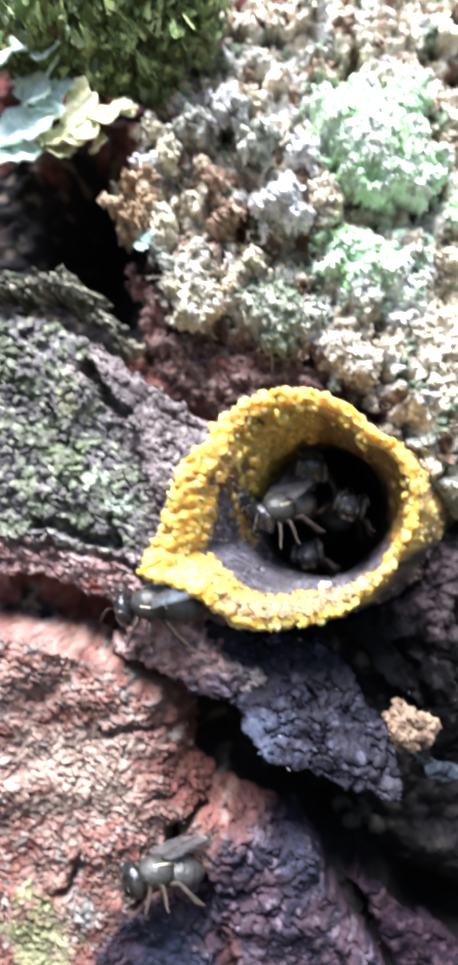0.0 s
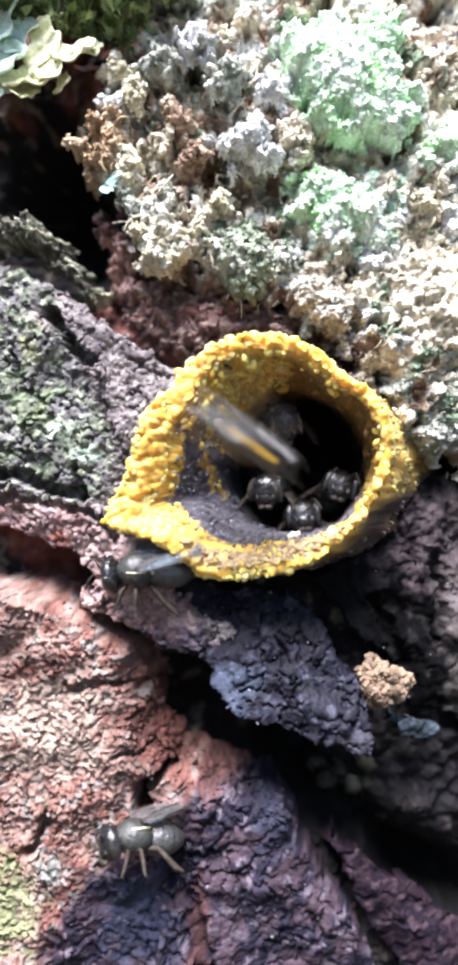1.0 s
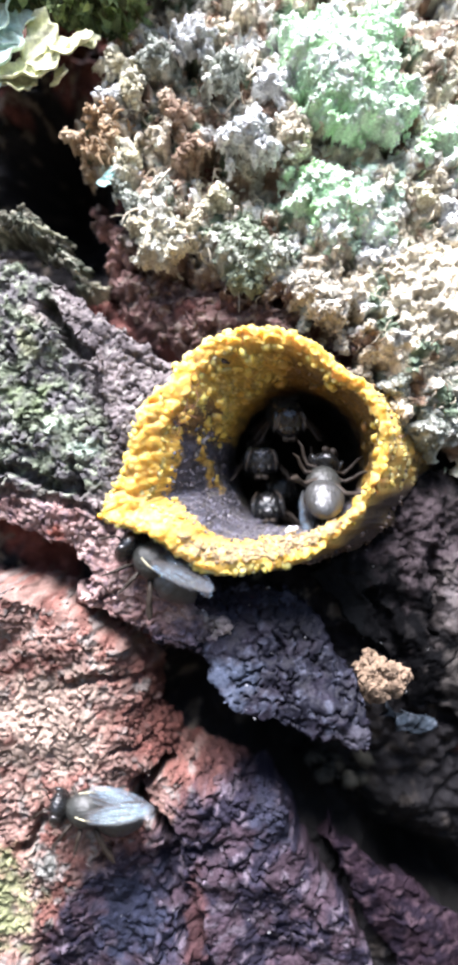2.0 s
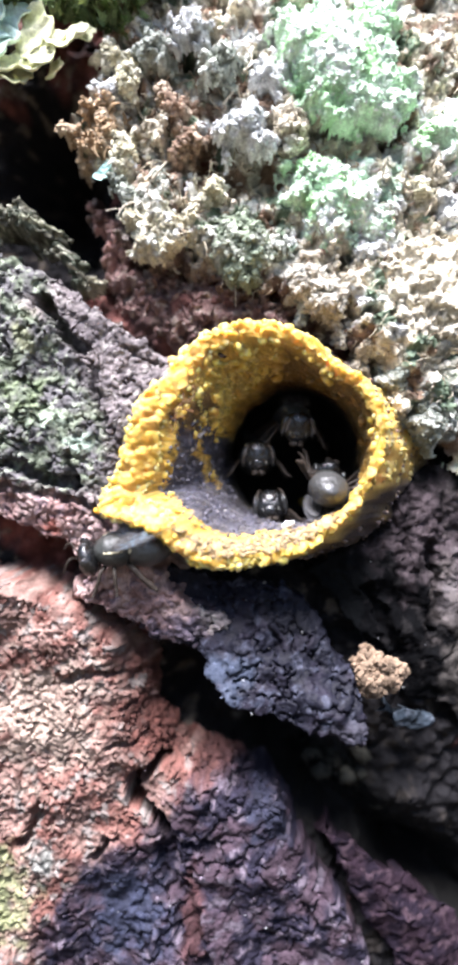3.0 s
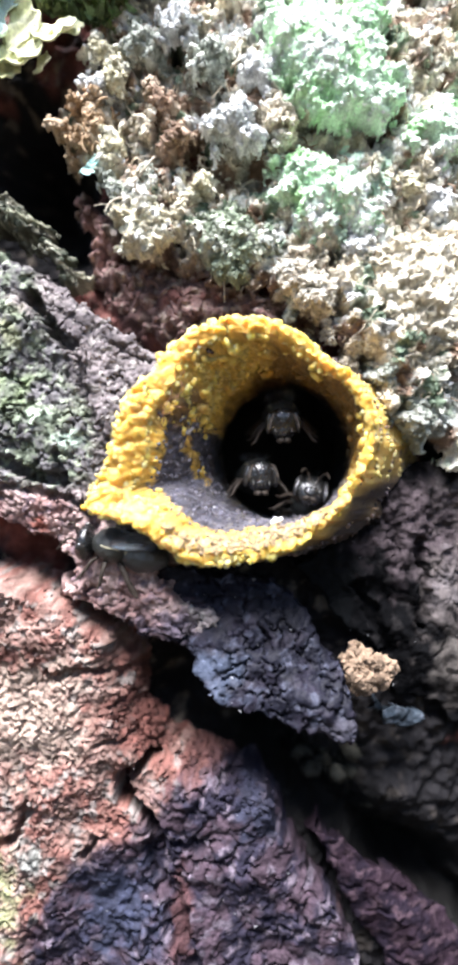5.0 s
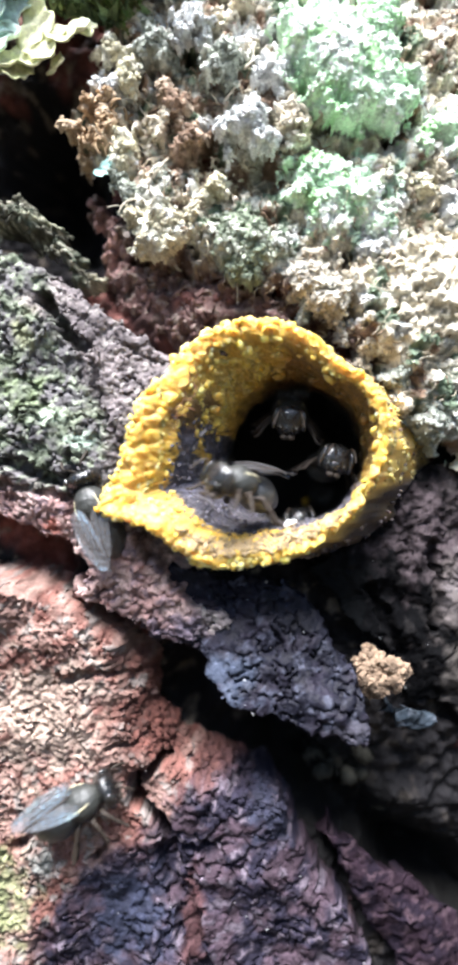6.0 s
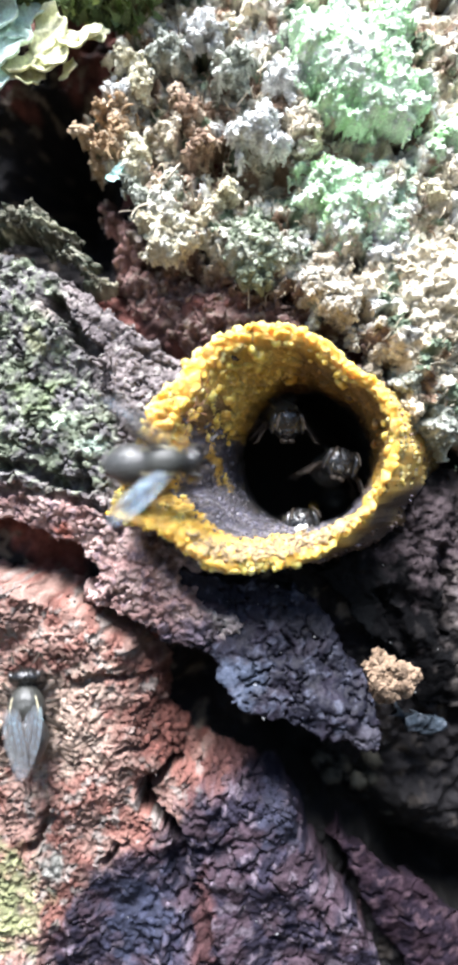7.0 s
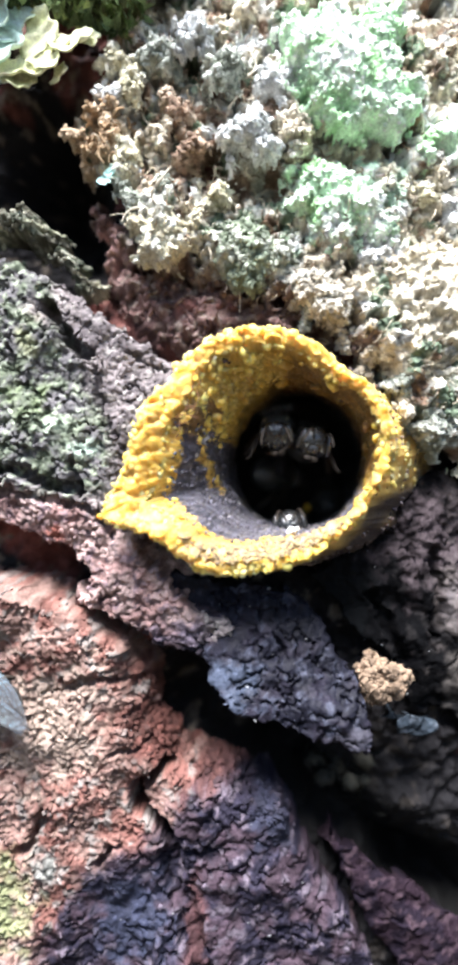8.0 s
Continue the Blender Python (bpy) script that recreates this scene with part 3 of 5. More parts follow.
def crust_tint(x, z, d):
    beige, white, ochre, grey, brown, mint = tone(0.62, 0.56, 0.44), tone(0.76, 0.76, 0.73), tone(0.42, 0.31, 0.20), tone(0.50, 0.50, 0.44), tone(0.22, 0.15, 0.105), tone(0.52, 0.68, 0.53)
    c = mix(beige[None] + 0 * x[..., None], grey[None], smooth(-0.1, 0.4, fbm(x, z, 3.2, 3, 301) + blobs(x, z, [(1.12, 15.39, 5.21, 2.81, 0.5), (-1.68, 26.21, 3.21, 2.40, 0.5), (12.75, 5.77, 3.61, 3.61, 0.5), (10.74, 12.59, 3.21, 2.40, -0.6)])))
    c = mix(c, white[None], smooth(0.25, 0.6, fbm(x, z, 2.2, 3, 311) + blobs(x, z, [(0.52, 23.21, 1.80, 1.80, 0.9), (2.32, 29.02, 3.61, 2.40, 0.5), (-4.09, 30.22, 2.00, 1.20, 0.8), (-8.50, 27.82, 0.88, 2.40, 0.8), (9.14, 19.40, 1.60, 2.00, 0.5), (-6.89, 25.01, 1.20, 1.60, 0.5), (-2.08, 14.59, 10.02, 2.40, -0.4)])))
    c = mix(c, brown[None], smooth(0.12, 0.5, fbm(x, z, 1.5, 3, 321) + blobs(x, z, [(9.94, 14.59, 6.41, 6.41, -0.4)]) + blobs(x, z, [(-3.69, 25.41, 3.61, 2.81, 0.45), (-2.08, 21.80, 2.40, 1.40, 0.5), (-1.28, 20.20, 2.40, 1.60, 0.3), (6.73, 9.78, 4.41, 2.00, 0.2)])))
    c = mix(c, ochre[None], smooth(0.3, 0.7, 0.4 * fbm(x, z, 1.5, 3, 331) + blobs(x, z, [(-9.90, 23.01, 2.20, 2.40, 1), (-8.90, 29.82, 1.60, 1.60, 0.8), (11.54, 12.19, 3.21, 1.60, 0.35)])))
    c = mix(c, tone(0.17, 0.22, 0.15)[None], smooth(0.3, 0.6, fbm(x, z, 2.0, 3, 341) + blobs(x, z, [(0.32, 16.59, 3.21, 2.40, 0.5), (9.54, 11.78, 1.20, 1.60, 0.5), (12.75, 5.77, 2.40, 2.40, 0.25), (-2.89, 28.22, 2.40, 1.20, 0.3)])))
    c = mix(c, mint[None], smooth(0.3, 0.7, 0.5 * fbm(x, z, 1.4, 3, 351) + blobs(x, z, [(7.54, 19.00, 3.61, 3.41, 0.8), (14.35, 24.21, 1.60, 2.40, 0.7)])))
    c = mix(c, tone(0.15, 0.105, 0.09)[None], smooth(2.4, 0.3, d + 0.8 * fbm(x, z, 1.5, 3, 371)) * smooth(21.40, 18.20, z) * smooth(10.74, 6.73, x))
    return c * (0.7 + 0.6 * cells(x, z, 0.5, 361)[2])[..., None]


def crust_base(x, z, d):
    return crumbly(3.4, 2.0, 0.75, 401, 0.4)(x, z, d) - 3.0 * smooth(0.30, 0.55, fbm(x, z, 2.0, 3, 461)) + blobs(x, z, [(1.4, 20.1, 2.1, 1.0, -3.2), (7.2, 22.1, 3.0, 0.6, -1.6), (-7.0, 23.4, 0.7, 1.1, -3.2), (4.3, 25.4, 0.6, 1.2, -2.2), (-4.5, 13.9, 1.3, 0.8, -3.5), (-2.0, 21.7, 0.9, 1.0, -2.5), (-1.48, 21.20, 1.80, 1.00, -1.8), (5.93, 10.58, 0.96, 0.88, -2.5), (9.14, 7.78, 1.04, 0.88, -2), (5.53, 24.61, 1.20, 1.60, -1.5), (10.74, 23.49, 2.81, 0.56, -1.4), (10.74, 20.00, 4.41, 2.40, 0.9), (9.94, 13.79, 4.41, 2.40, 0.8), (-4.89, 17.80, 2.40, 2.40, 0.5), (-4.89, 22.21, 0.88, 1.60, -1.6), (12.35, 7.78, 0.96, 0.80, -2), (11.54, 17.00, 0.56, 1.60, -1.4)])


lichen_crust = group_of("lichen_crust", "crumbly beige, white and grey lichen crust on the bark", "lichen", kind="stuff")
slab("crust", CRUST, -1.3, crust_base, crust_tint, LICHEN, lichen_crust, slope=(0.03, -0.09), edge=2.4, drop=2.6, roll=1.8, ragged=1.0, seed=11, step=0.115)
x, z, h, size, c = strew("crust", 8000, 0.05, 0.22, 64, 0.45, 0.3)
grains("crust_granules", x, z, h, size, c, LICHEN, lichen_crust, 64)

MINT_A = [(1.98, 29.3), (2.2, 27.1), (2.9, 25.2), (4.4, 23.8), (6.3, 23.2), (7.8, 22.5), (10.0, 22.5), (11.5, 23.7), (12.1, 25.6), (10.8, 27.8), (10.2, 29.3), (10.4, 31.5), (3.0, 31.5)]
MINT_B = [(3.5, 21.1), (4.8, 21.7), (7.0, 21.4), (8.5, 20.3), (10.0, 19.6), (10.3, 17.0), (8.9, 15.5), (7.0, 15.7), (5.7, 14.3), (4.4, 15.5), (3.5, 17.0), (3.3, 19.2)]
MINT_C = [(10.54, 23.35), (12.50, 24.33), (16.83, 26.10), (16.83, 19.03), (12.89, 20.99), (10.93, 21.78)]


def mint_tint(seed):
    def tint(x, z, d):
        c = mix(tone(0.60, 0.80, 0.57)[None] + 0 * x[..., None], tone(0.80, 0.90, 0.77)[None], smooth(-0.1, 0.5, fbm(x, z, 2.6, 3, seed)))
        c = mix(c, tone(0.44, 0.68, 0.38)[None], smooth(0.2, 0.6, fbm(x, z, 1.8, 3, seed + 5)))
        return c * (0.8 + 0.3 * cells(x, z, 0.45, seed + 9)[2])[..., None]
    return tint


for k, (outline, up) in enumerate(((MINT_A, 1.5), (MINT_B, 1.1), (MINT_C, 1.1))):
    patch = group_of("lichen_cushion", "pale mint green powdery lichen cushion on the crust", "lichen", "mint lichen cushions", "stuff")
    slab("cushion", outline, up, crumbly(1.1, 0.34, 0.20, 421 + 30 * k, 0.12), mint_tint(431 + 30 * k), LICHEN, patch, slope=(0.0, -0.04), dome=1.0, edge=1.5, drop=2.6, roll=2.0, ragged=1.1, seed=12 + k, step=0.12)
    x, z, h, size, c = strew("cushion", (3000, 1700, 900)[k], 0.07, 0.2, 65 + k, 0.4, 0.2)
    grains("granules", x, z, h, size, c, LICHEN, patch, 65 + k)


CLUMPS = (([(8.96, 13.92), (10.54, 15.69), (12.89, 16.28), (16.83, 16.47), (16.83, 8.22), (12.89, 7.82), (10.54, 8.81), (9.36, 10.97)], 1.2, (0.55, 0.49, 0.37), (0.70, 0.65, 0.53), "beige cauliflower lichen clump among the crust"),
          ([(-7.0, 18.8), (-4.4, 19.3), (-2.6, 17.6), (-2.6, 15.6), (-4.2, 15.0), (-5.4, 14.2), (-6.7, 14.2), (-7.2, 15.4)], 0.6, (0.60, 0.55, 0.40), (0.72, 0.70, 0.58), "straw-coloured crumbly lichen clump at the crust's edge"),
          ([(-2.44, 17.85), (0.31, 18.24), (2.67, 17.45), (3.26, 15.10), (1.89, 12.93), (-0.86, 13.13), (-2.04, 15.10)], 0.3, (0.24, 0.28, 0.20), (0.42, 0.44, 0.36), "dark olive lichen clump at the crust's edge"),
          ([(2.67, 13.92), (5.03, 14.51), (7.39, 13.52), (7.78, 11.16), (6.60, 9.40), (4.64, 11.16), (3.07, 11.95)], 0.4, (0.38, 0.34, 0.27), (0.56, 0.53, 0.45), "grey-beige lichen clump above the funnel"),
          ([(10.54, 7.63), (12.89, 8.81), (16.83, 8.41), (16.83, 2.12), (13.68, 3.30), (11.71, 4.87)], 0.0, (0.24, 0.26, 0.22), (0.46, 0.47, 0.43), "grey-green mealy lichen clump beside the funnel"),
          ([(-1.65, 23.35), (0.12, 24.53), (2.28, 24.33), (2.67, 21.78), (1.10, 20.80), (-0.86, 21.39)], 1.0, (0.62, 0.64, 0.62), (0.78, 0.79, 0.78), "white powdery lichen clump on the crust"))
for k, (outline, up, low, high, label) in enumerate(CLUMPS):
    clump = group_of("lichen_clump", label, "lichen", "lichen clumps", "stuff")
    slab("clump", outline, up, crumbly(1.8, 0.75, 0.5, 471 + 20 * k, 0.35), patchy(low, high, tuple(0.75 * v for v in low), 1.6, 475 + 20 * k), LICHEN, clump, dome=0.8, edge=1.3, drop=2.2, roll=2.0, ragged=1.0, seed=30 + k, step=0.12)
    x, z, h, size, c = strew("clump", 800, 0.07, 0.24, 85 + k, 0.4, 0.25)
    grains("granules", x, z, h, size, c, LICHEN, clump, 85 + k)


KINDS = (((0.62, 0.63, 0.61), (0.78, 0.79, 0.78), "small white powdery lichen clump in the crust"), ((0.52, 0.46, 0.35), (0.68, 0.63, 0.52), "small beige crumbly lichen clump in the crust"),
         ((0.28, 0.30, 0.25), (0.48, 0.50, 0.44), "small grey-green lichen clump in the crust"), ((0.50, 0.66, 0.48), (0.68, 0.78, 0.66), "small mint green lichen clump in the crust"),
         ((0.58, 0.54, 0.38), (0.74, 0.71, 0.58), "small straw-coloured lichen clump in the crust"), ((0.30, 0.21, 0.15), (0.46, 0.37, 0.28), "small brown dead lichen clump in the crust"),
         ((0.36, 0.25, 0.15), (0.56, 0.44, 0.31), "small ochre lichen clump beside the dark hollow"))
SPOTS = [(-5.58, 28.46, 1.77, 2), (-3.22, 29.64, 1.65, 0), (-0.86, 27.09, 1.77, 2), (2.08, 26.30, 1.65, 0), (3.26, 23.35, 1.49, 1), (-4.32, 24.92, 1.49, 5), (-5.2, 23.35, 1.1, 1), (-6.96, 26.50, 1.10, 4), (-3.22, 21.98, 1.42, 5), (-1.65, 19.03, 1.42, 4), (-5.19, 19.62, 1.34, 2), (3.85, 21.98, 1.10, 1),
         (12.50, 20.80, 1.65, 1), (13.68, 18.04, 1.65, 0), (11.52, 19.03, 1.10, 4), (8.96, 15.29, 1.57, 0), (7.39, 13.13, 1.57, 1), (8.96, 9.40, 1.42, 1), (10.93, 7.04, 1.34, 2), (7.86, 7.82, 0.94, 1), (13.29, 5.07, 1.77, 2), (5.03, 12.15, 1.10, 2), (-8.53, 25.71, 1.2, 0), (-10.10, 22.76, 1.18, 6), (-8.73, 23.94, 1.02, 6), (-8.3, 28.0, 1.3, 4), (2.48, 15.10, 1.18, 2), (-7.63, 21.46, 1.18, 4), (-9.20, 24.73, 1.10, 6), (-7.08, 18.83, 1.18, 2), (12.50, 3.70, 1.57, 2), (10.54, 5.27, 1.02, 1)]
rng = random.Random(17)
for k, (cx, cz, size, kind) in enumerate(SPOTS):
    low, high, label = KINDS[kind]
    outline = [(cx + size * rng.uniform(0.65, 1.2) * math.cos(a), cz + size * rng.uniform(0.6, 1.1) * math.sin(a)) for a in np.linspace(0, 2 * math.pi, 9, endpoint=False)]
    clump = group_of("lichen_clump", label, "lichen", "lichen clumps", "stuff")
    slab("clump", outline, rng.uniform(0.0, 0.9), crumbly(1.5, 0.65, 0.45, 901 + 7 * k, 0.35), patchy(low, high, tuple(0.7 * v for v in low), 1.4, 905 + 7 * k), LICHEN, clump, dome=0.6, edge=1.1, drop=2.0, roll=2.0, ragged=0.9, seed=100 + k, step=0.13)
    x, z, h, size, c = strew("clump", 220, 0.07, 0.24, 200 + k, 0.4, 0.25)
    grains("granules", x, z, h, size, c, LICHEN, clump, 200 + k)


def tube_path(points, radius, sides=6):
    """A thin round rod through places in mm (x, out, z as world x, -y, z), tapered at both ends: places and quads."""
    p = np.array(points, float)
    n = len(p)
    t = np.gradient(p, axis=0)
    t /= np.linalg.norm(t, axis=1)[:, None]
    a = np.cross(t, [0.3, 0.9, 0.31])
    a /= np.linalg.norm(a, axis=1)[:, None]
    b = np.cross(t, a)
    r = np.broadcast_to(np.asarray(radius, float), (n,))
    ang = np.linspace(0, 2 * np.pi, sides, endpoint=False)
    v = p[:, None] + r[:, None, None] * (np.cos(ang)[None, :, None] * a[:, None] + np.sin(ang)[None, :, None] * b[:, None])
    k = np.arange(n * sides).reshape(n, sides)
    q = np.stack([k[:-1], np.roll(k[:-1], -1, 1), np.roll(k[1:], -1, 1), k[1:]], -1).reshape(-1, 4)
    return v.reshape(-1, 3), q


def fibres(name, count, area, seed, length, thick, colour, parent, up=(0.0, 0.5)):
    rng = np.random.RandomState(seed)
    vs, fs, cs, base = [], [], [], 0
    sx, sz, sh, _ = SKIN["crust"]
    ok = np.flatnonzero(inside(area, sx, sz) > 0)
    for _ in range(count):
        i = rng.choice(ok)
        a, bend = rng.rand() * 6.28, rng.randn() * 1.2
        s = np.linspace(0, 1, 8)
        ln = length * (0.4 + rng.rand())
        ax = sx[i] + ln * np.cumsum(np.cos(a + bend * s)) / 8
        az = sz[i] + ln * np.cumsum(np.sin(a + bend * s)) / 8
        out = sh[i] + up[0] + (up[1] - up[0]) * rng.rand() * np.sin(np.pi * s * rng.uniform(0.6, 1))
        v, f = tube_path(to_world(ax, az, out) / MM, thick * (0.5 + rng.rand()) * (1 - 0.6 * s), 5)
        vs.append(v * MM)
        fs.append(f + base)
        cs.append(np.repeat((tone(*colour) * rng.uniform(0.6, 1.15))[None], len(v), 0))
        base += len(v)
    return shell(name, np.concatenate(vs), np.concatenate(fs), np.concatenate(cs), LICHEN, parent)


fibres("fibres", 60, [(-7.55, 28.46), (1.89, 28.46), (3.46, 17.85), (1.10, 13.52), (-4.40, 13.92), (-7.15, 17.85)], 81, 1.7, 0.09, (0.62, 0.56, 0.44), lichen_crust)
fibres("fibres", 45, [(-10.30, 25.32), (-6.76, 26.10), (-6.37, 20.60), (-10.30, 20.60)], 82, 1.1, 0.11, (0.50, 0.35, 0.21), lichen_crust)
WHOLE = [(-9.91, 30.82), (16.04, 30.82), (16.04, 2.52), (12.89, 4.09), (8.96, 7.23), (5.82, 10.38), (1.10, 12.93), (-4.40, 13.52), (-6.76, 15.10), (-7.15, 20.21), (-10.30, 21.39)]
fibres("threads", 700, WHOLE, 181, 0.9, 0.035, (0.60, 0.53, 0.40), lichen_crust, (0.0, 1.0))
fibres("threads", 500, WHOLE, 182, 0.8, 0.04, (0.26, 0.18, 0.12), lichen_crust, (0.0, 0.8))
fibres("fibres", 30, [(2.67, 14.31), (14.47, 15.88), (14.47, 3.30), (10.54, 5.66), (5.82, 9.59)], 83, 1.2, 0.08, (0.60, 0.55, 0.44), lichen_crust)


def lobe(x, z, h, size, turn, tilt, seed, nr=9, na=40):
    """One wavy, cupped leaf of lichen with a thick edge."""
    rng = np.random.RandomState(seed)
    a = np.linspace(0, 2 * np.pi, na, endpoint=False)
    edge = 1 + 0.18 * np.sin(3 * a + rng.rand() * 6) + 0.12 * np.sin(5 * a + rng.rand() * 6) + 0.06 * np.sin(11 * a + rng.rand() * 6)
    tops, lows = [], []
    for r in np.linspace(0.02, 1, nr):
        px, pz = r * edge * np.cos(a), 0.75 * r * edge * np.sin(a)
        ph = 0.18 * r * r + 0.06 * r * np.sin(4 * a + seed) + 0.05 * np.sin(9 * px + 7 * pz)
        tops.append(np.stack([px, pz, ph], -1))
        lows.append(np.stack([px * 0.97, pz * 0.97, ph - 0.10], -1))
    p = np.array(tops + lows[::-1]) * size
    ct, st, ci, si = math.cos(turn), math.sin(turn), math.cos(tilt), math.sin(tilt)
    px, pz, ph = p[..., 0], p[..., 1] * ci - p[..., 2] * si, p[..., 1] * si + p[..., 2] * ci
    w = to_world(x + ct * px - st * pz, z + st * px + ct * pz, h + ph)
    k = np.arange(2 * nr * na).reshape(2 * nr, na)
    q = np.stack([k[:-1], np.roll(k[:-1], -1, 1), np.roll(k[1:], -1, 1), k[1:]], -1).reshape(-1, 4)
    return w.reshape(-1, 3), q


def leafy_lichen(label, spots, low, high, seed):
    """spots: x, z, out, size, turn, tilt of each lobe."""
    thing = group_of("leafy_lichen", label, "lichen")
    rng = np.random.RandomState(seed)
    for n, (x, z, h, size, turn, tilt) in enumerate(spots):
        v, q = lobe(x, z, h, size, radians(turn), radians(tilt), seed + n)
        c = tone(*low) + (tone(*high) - tone(*low)) * np.clip(0.5 + 0.8 * fbm(v[:, 0] / MM, v[:, 2] / MM, 1.2, 3, seed + 50 + n), 0, 1)[:, None]
        shell("lobe", v, q, c * rng.uniform(0.85, 1.1), LICHEN, thing)


leafy_lichen("pale yellow-green leafy lichen lobes above a dark hollow", [
    (*(-13.84, 27.48), 0.8, 1.9, 10, -35), (*(-12.27, 27.87), 1.2, 1.5, 40, -30), (*(-10.89, 28.66), 1.3, 1.5, 20, -40), (*(-13.05, 29.64), 0.6, 1.7, 80, -20), (*(-14.62, 26.69), 0.6, 1.4, -20, -45), (*(-11.68, 26.89), 0.9, 0.8, 60, -40), (*(-9.91, 29.05), 0.9, 0.9, 0, -30)],
    (0.62, 0.64, 0.34), (0.85, 0.83, 0.60), 500)
leafy_lichen("broad blue-green leafy lichen lobes beside moss", [
    (*(-16.59, 28.46), 0.6, 2.6, 30, -25), (*(-15.80, 31.61), 0.8, 2.2, 70, -25), (*(-17.38, 26.50), 0.8, 2.0, -10, -35), (*(-15.41, 30.43), 0.4, 1.9, 10, -15), (-17.6, 33.0, 2.4, 2.6, 40, -20), (-16.2, 34.8, 2.4, 2.2, 80, -25), (-15.0, 33.0, 2.2, 1.5, 20, -20)],
    (0.58, 0.76, 0.66), (0.76, 0.88, 0.82), 540)
leafy_lichen("small teal lichen scale on reddish bark", [(*(-8.58, 20.20), 0.6, 0.7, 30, -20), (*(-8.30, 20.60), 0.8, 0.4, 80, -30)], (0.30, 0.52, 0.48), (0.45, 0.66, 0.60), 560)



def frills(name, skin, count, small, large, seed, parent, where=None):
    """Many small curled lobes of lichen standing up from a crust, joined into one mesh."""
    rng = np.random.RandomState(seed)
    x, z, h, size, c = strew(skin, count, small, large, seed, 0.0, 0.3, where)
    vs, fs, cs, base = [], [], [], 0
    for n in range(count):
        v, q = lobe(x[n], z[n], h[n] + 0.1 * size[n], size[n], rng.rand() * 6.28, radians(rng.uniform(-75, 20)), seed + n, 4, 14)
        vs.append(v)
        fs.append(q + base)
        cs.append(np.repeat(c[n][None], len(v), 0))
        base += len(v)
    return shell(name, np.concatenate(vs), np.concatenate(fs), np.clip(np.concatenate(cs), 0, 0.8), LICHEN, parent)


frills("frills", "crust", 3600, 0.12, 0.30, 1300, lichen_crust)

# moss: short pointed leaves in tufts
MOSS_AREA = [(-21.32, 40.24), (-2.89, 40.24), (-4.09, 33.03), (-6.29, 31.02), (-7.30, 29.62), (-10.10, 30.22), (-12.51, 31.02), (-14.91, 31.42), (-21.32, 31.42)]
moss = group_of("moss_cushion", "bright green moss tufts on the upper bark", "moss", kind="stuff")
slab("moss_bed", MOSS_AREA, -0.4, crumbly(3.2, 2.4, 0.8, 601), patchy((0.05, 0.08, 0.03), (0.12, 0.20, 0.05), (0.14, 0.11, 0.06), 2.0, 611), MOSS, moss, edge=2.0, drop=2.4, roll=1.7, ragged=0.8, seed=21, step=0.2)
rng = np.random.RandomState(71)
mx, mz, mh, _, mc = strew("moss_bed", 2600, 0.1, 0.2, 71)
base = np.array([[-1, 0, 0], [1, 0, 0], [0.75, 0.25, 1.2], [-0.75, 0.25, 1.2], [0, 0.7, 2.6], [0, 0.2, 0.6]]) * [0.40, 0.40, 0.42]
tris = np.array([[0, 1, 5], [1, 2, 5], [2, 3, 5], [3, 0, 5], [3, 2, 4]])
lv, lf, lc = [], [], []
for n in range(len(mx)):
    turn = Euler((rng.uniform(-1.2, 0.9), rng.uniform(-1, 1), rng.uniform(0, 6.28))).to_matrix()
    lv.append(base @ np.array(turn).T * rng.uniform(0.6, 1.3) * MM + to_world(mx[n], mz[n], mh[n] + 0.1))
    lf.append(tris + 6 * n)
    lc.append(np.repeat((tone(0.15, 0.21, 0.085) * rng.uniform(0.3, 1.7) + tone(0.10, 0.08, 0.02) * rng.rand() ** 2)[None], 6, 0))
shell("moss_leaves", np.concatenate(lv), np.concatenate(lf), np.concatenate(lc), MOSS, moss)

slab("bark_chip", [(9.56, -14.63), (10.95, -14.22), (12.91, -14.79), (13.40, -15.61), (11.77, -16.26), (10.21, -16.01)], 0.2, flaky(1.4, 0.2, 291, 0.2, 0.3), patchy((0.020, 0.027, 0.035), (0.032, 0.042, 0.054), (0.06, 0.07, 0.085), 1.5, 295), DARK_BARK, trunk, dome=0.3, edge=0.4, drop=2.0, seed=23)
# crumb of dry clay and a few loose scraps
lump = group_of("clay_crumb", "light brown crumbly lump of clay stuck on dark bark", "clay lump")
rng = np.random.RandomState(91)
n = 420
a, r = rng.rand(n) * 6.28, np.sqrt(rng.rand(n))
cx, cz = (9.08, -12.11)
r = r * (1 + 0.18 * np.sin(3 * a + 1) + 0.12 * np.sin(7 * a))
bx, bz = cx + 1.7 * r * np.cos(a) + 0.25 * np.sin(a), cz + 1.35 * r * np.sin(a) - 0.3 * r * np.cos(a)
grains("lump", bx, bz, 0.0 + 1.2 * np.sqrt(np.clip(1 - 0.8 * r * r, 0, 1)) + 0.5 * gnoise(bx * 1.3, bz * 1.3, 93) + rng.uniform(-0.15, 0.2, n), rng.uniform(0.10, 0.36, n), tone(0.22, 0.155, 0.105) * rng.uniform(0.7, 1.3, (n, 1)), CLAY, lump, 92)

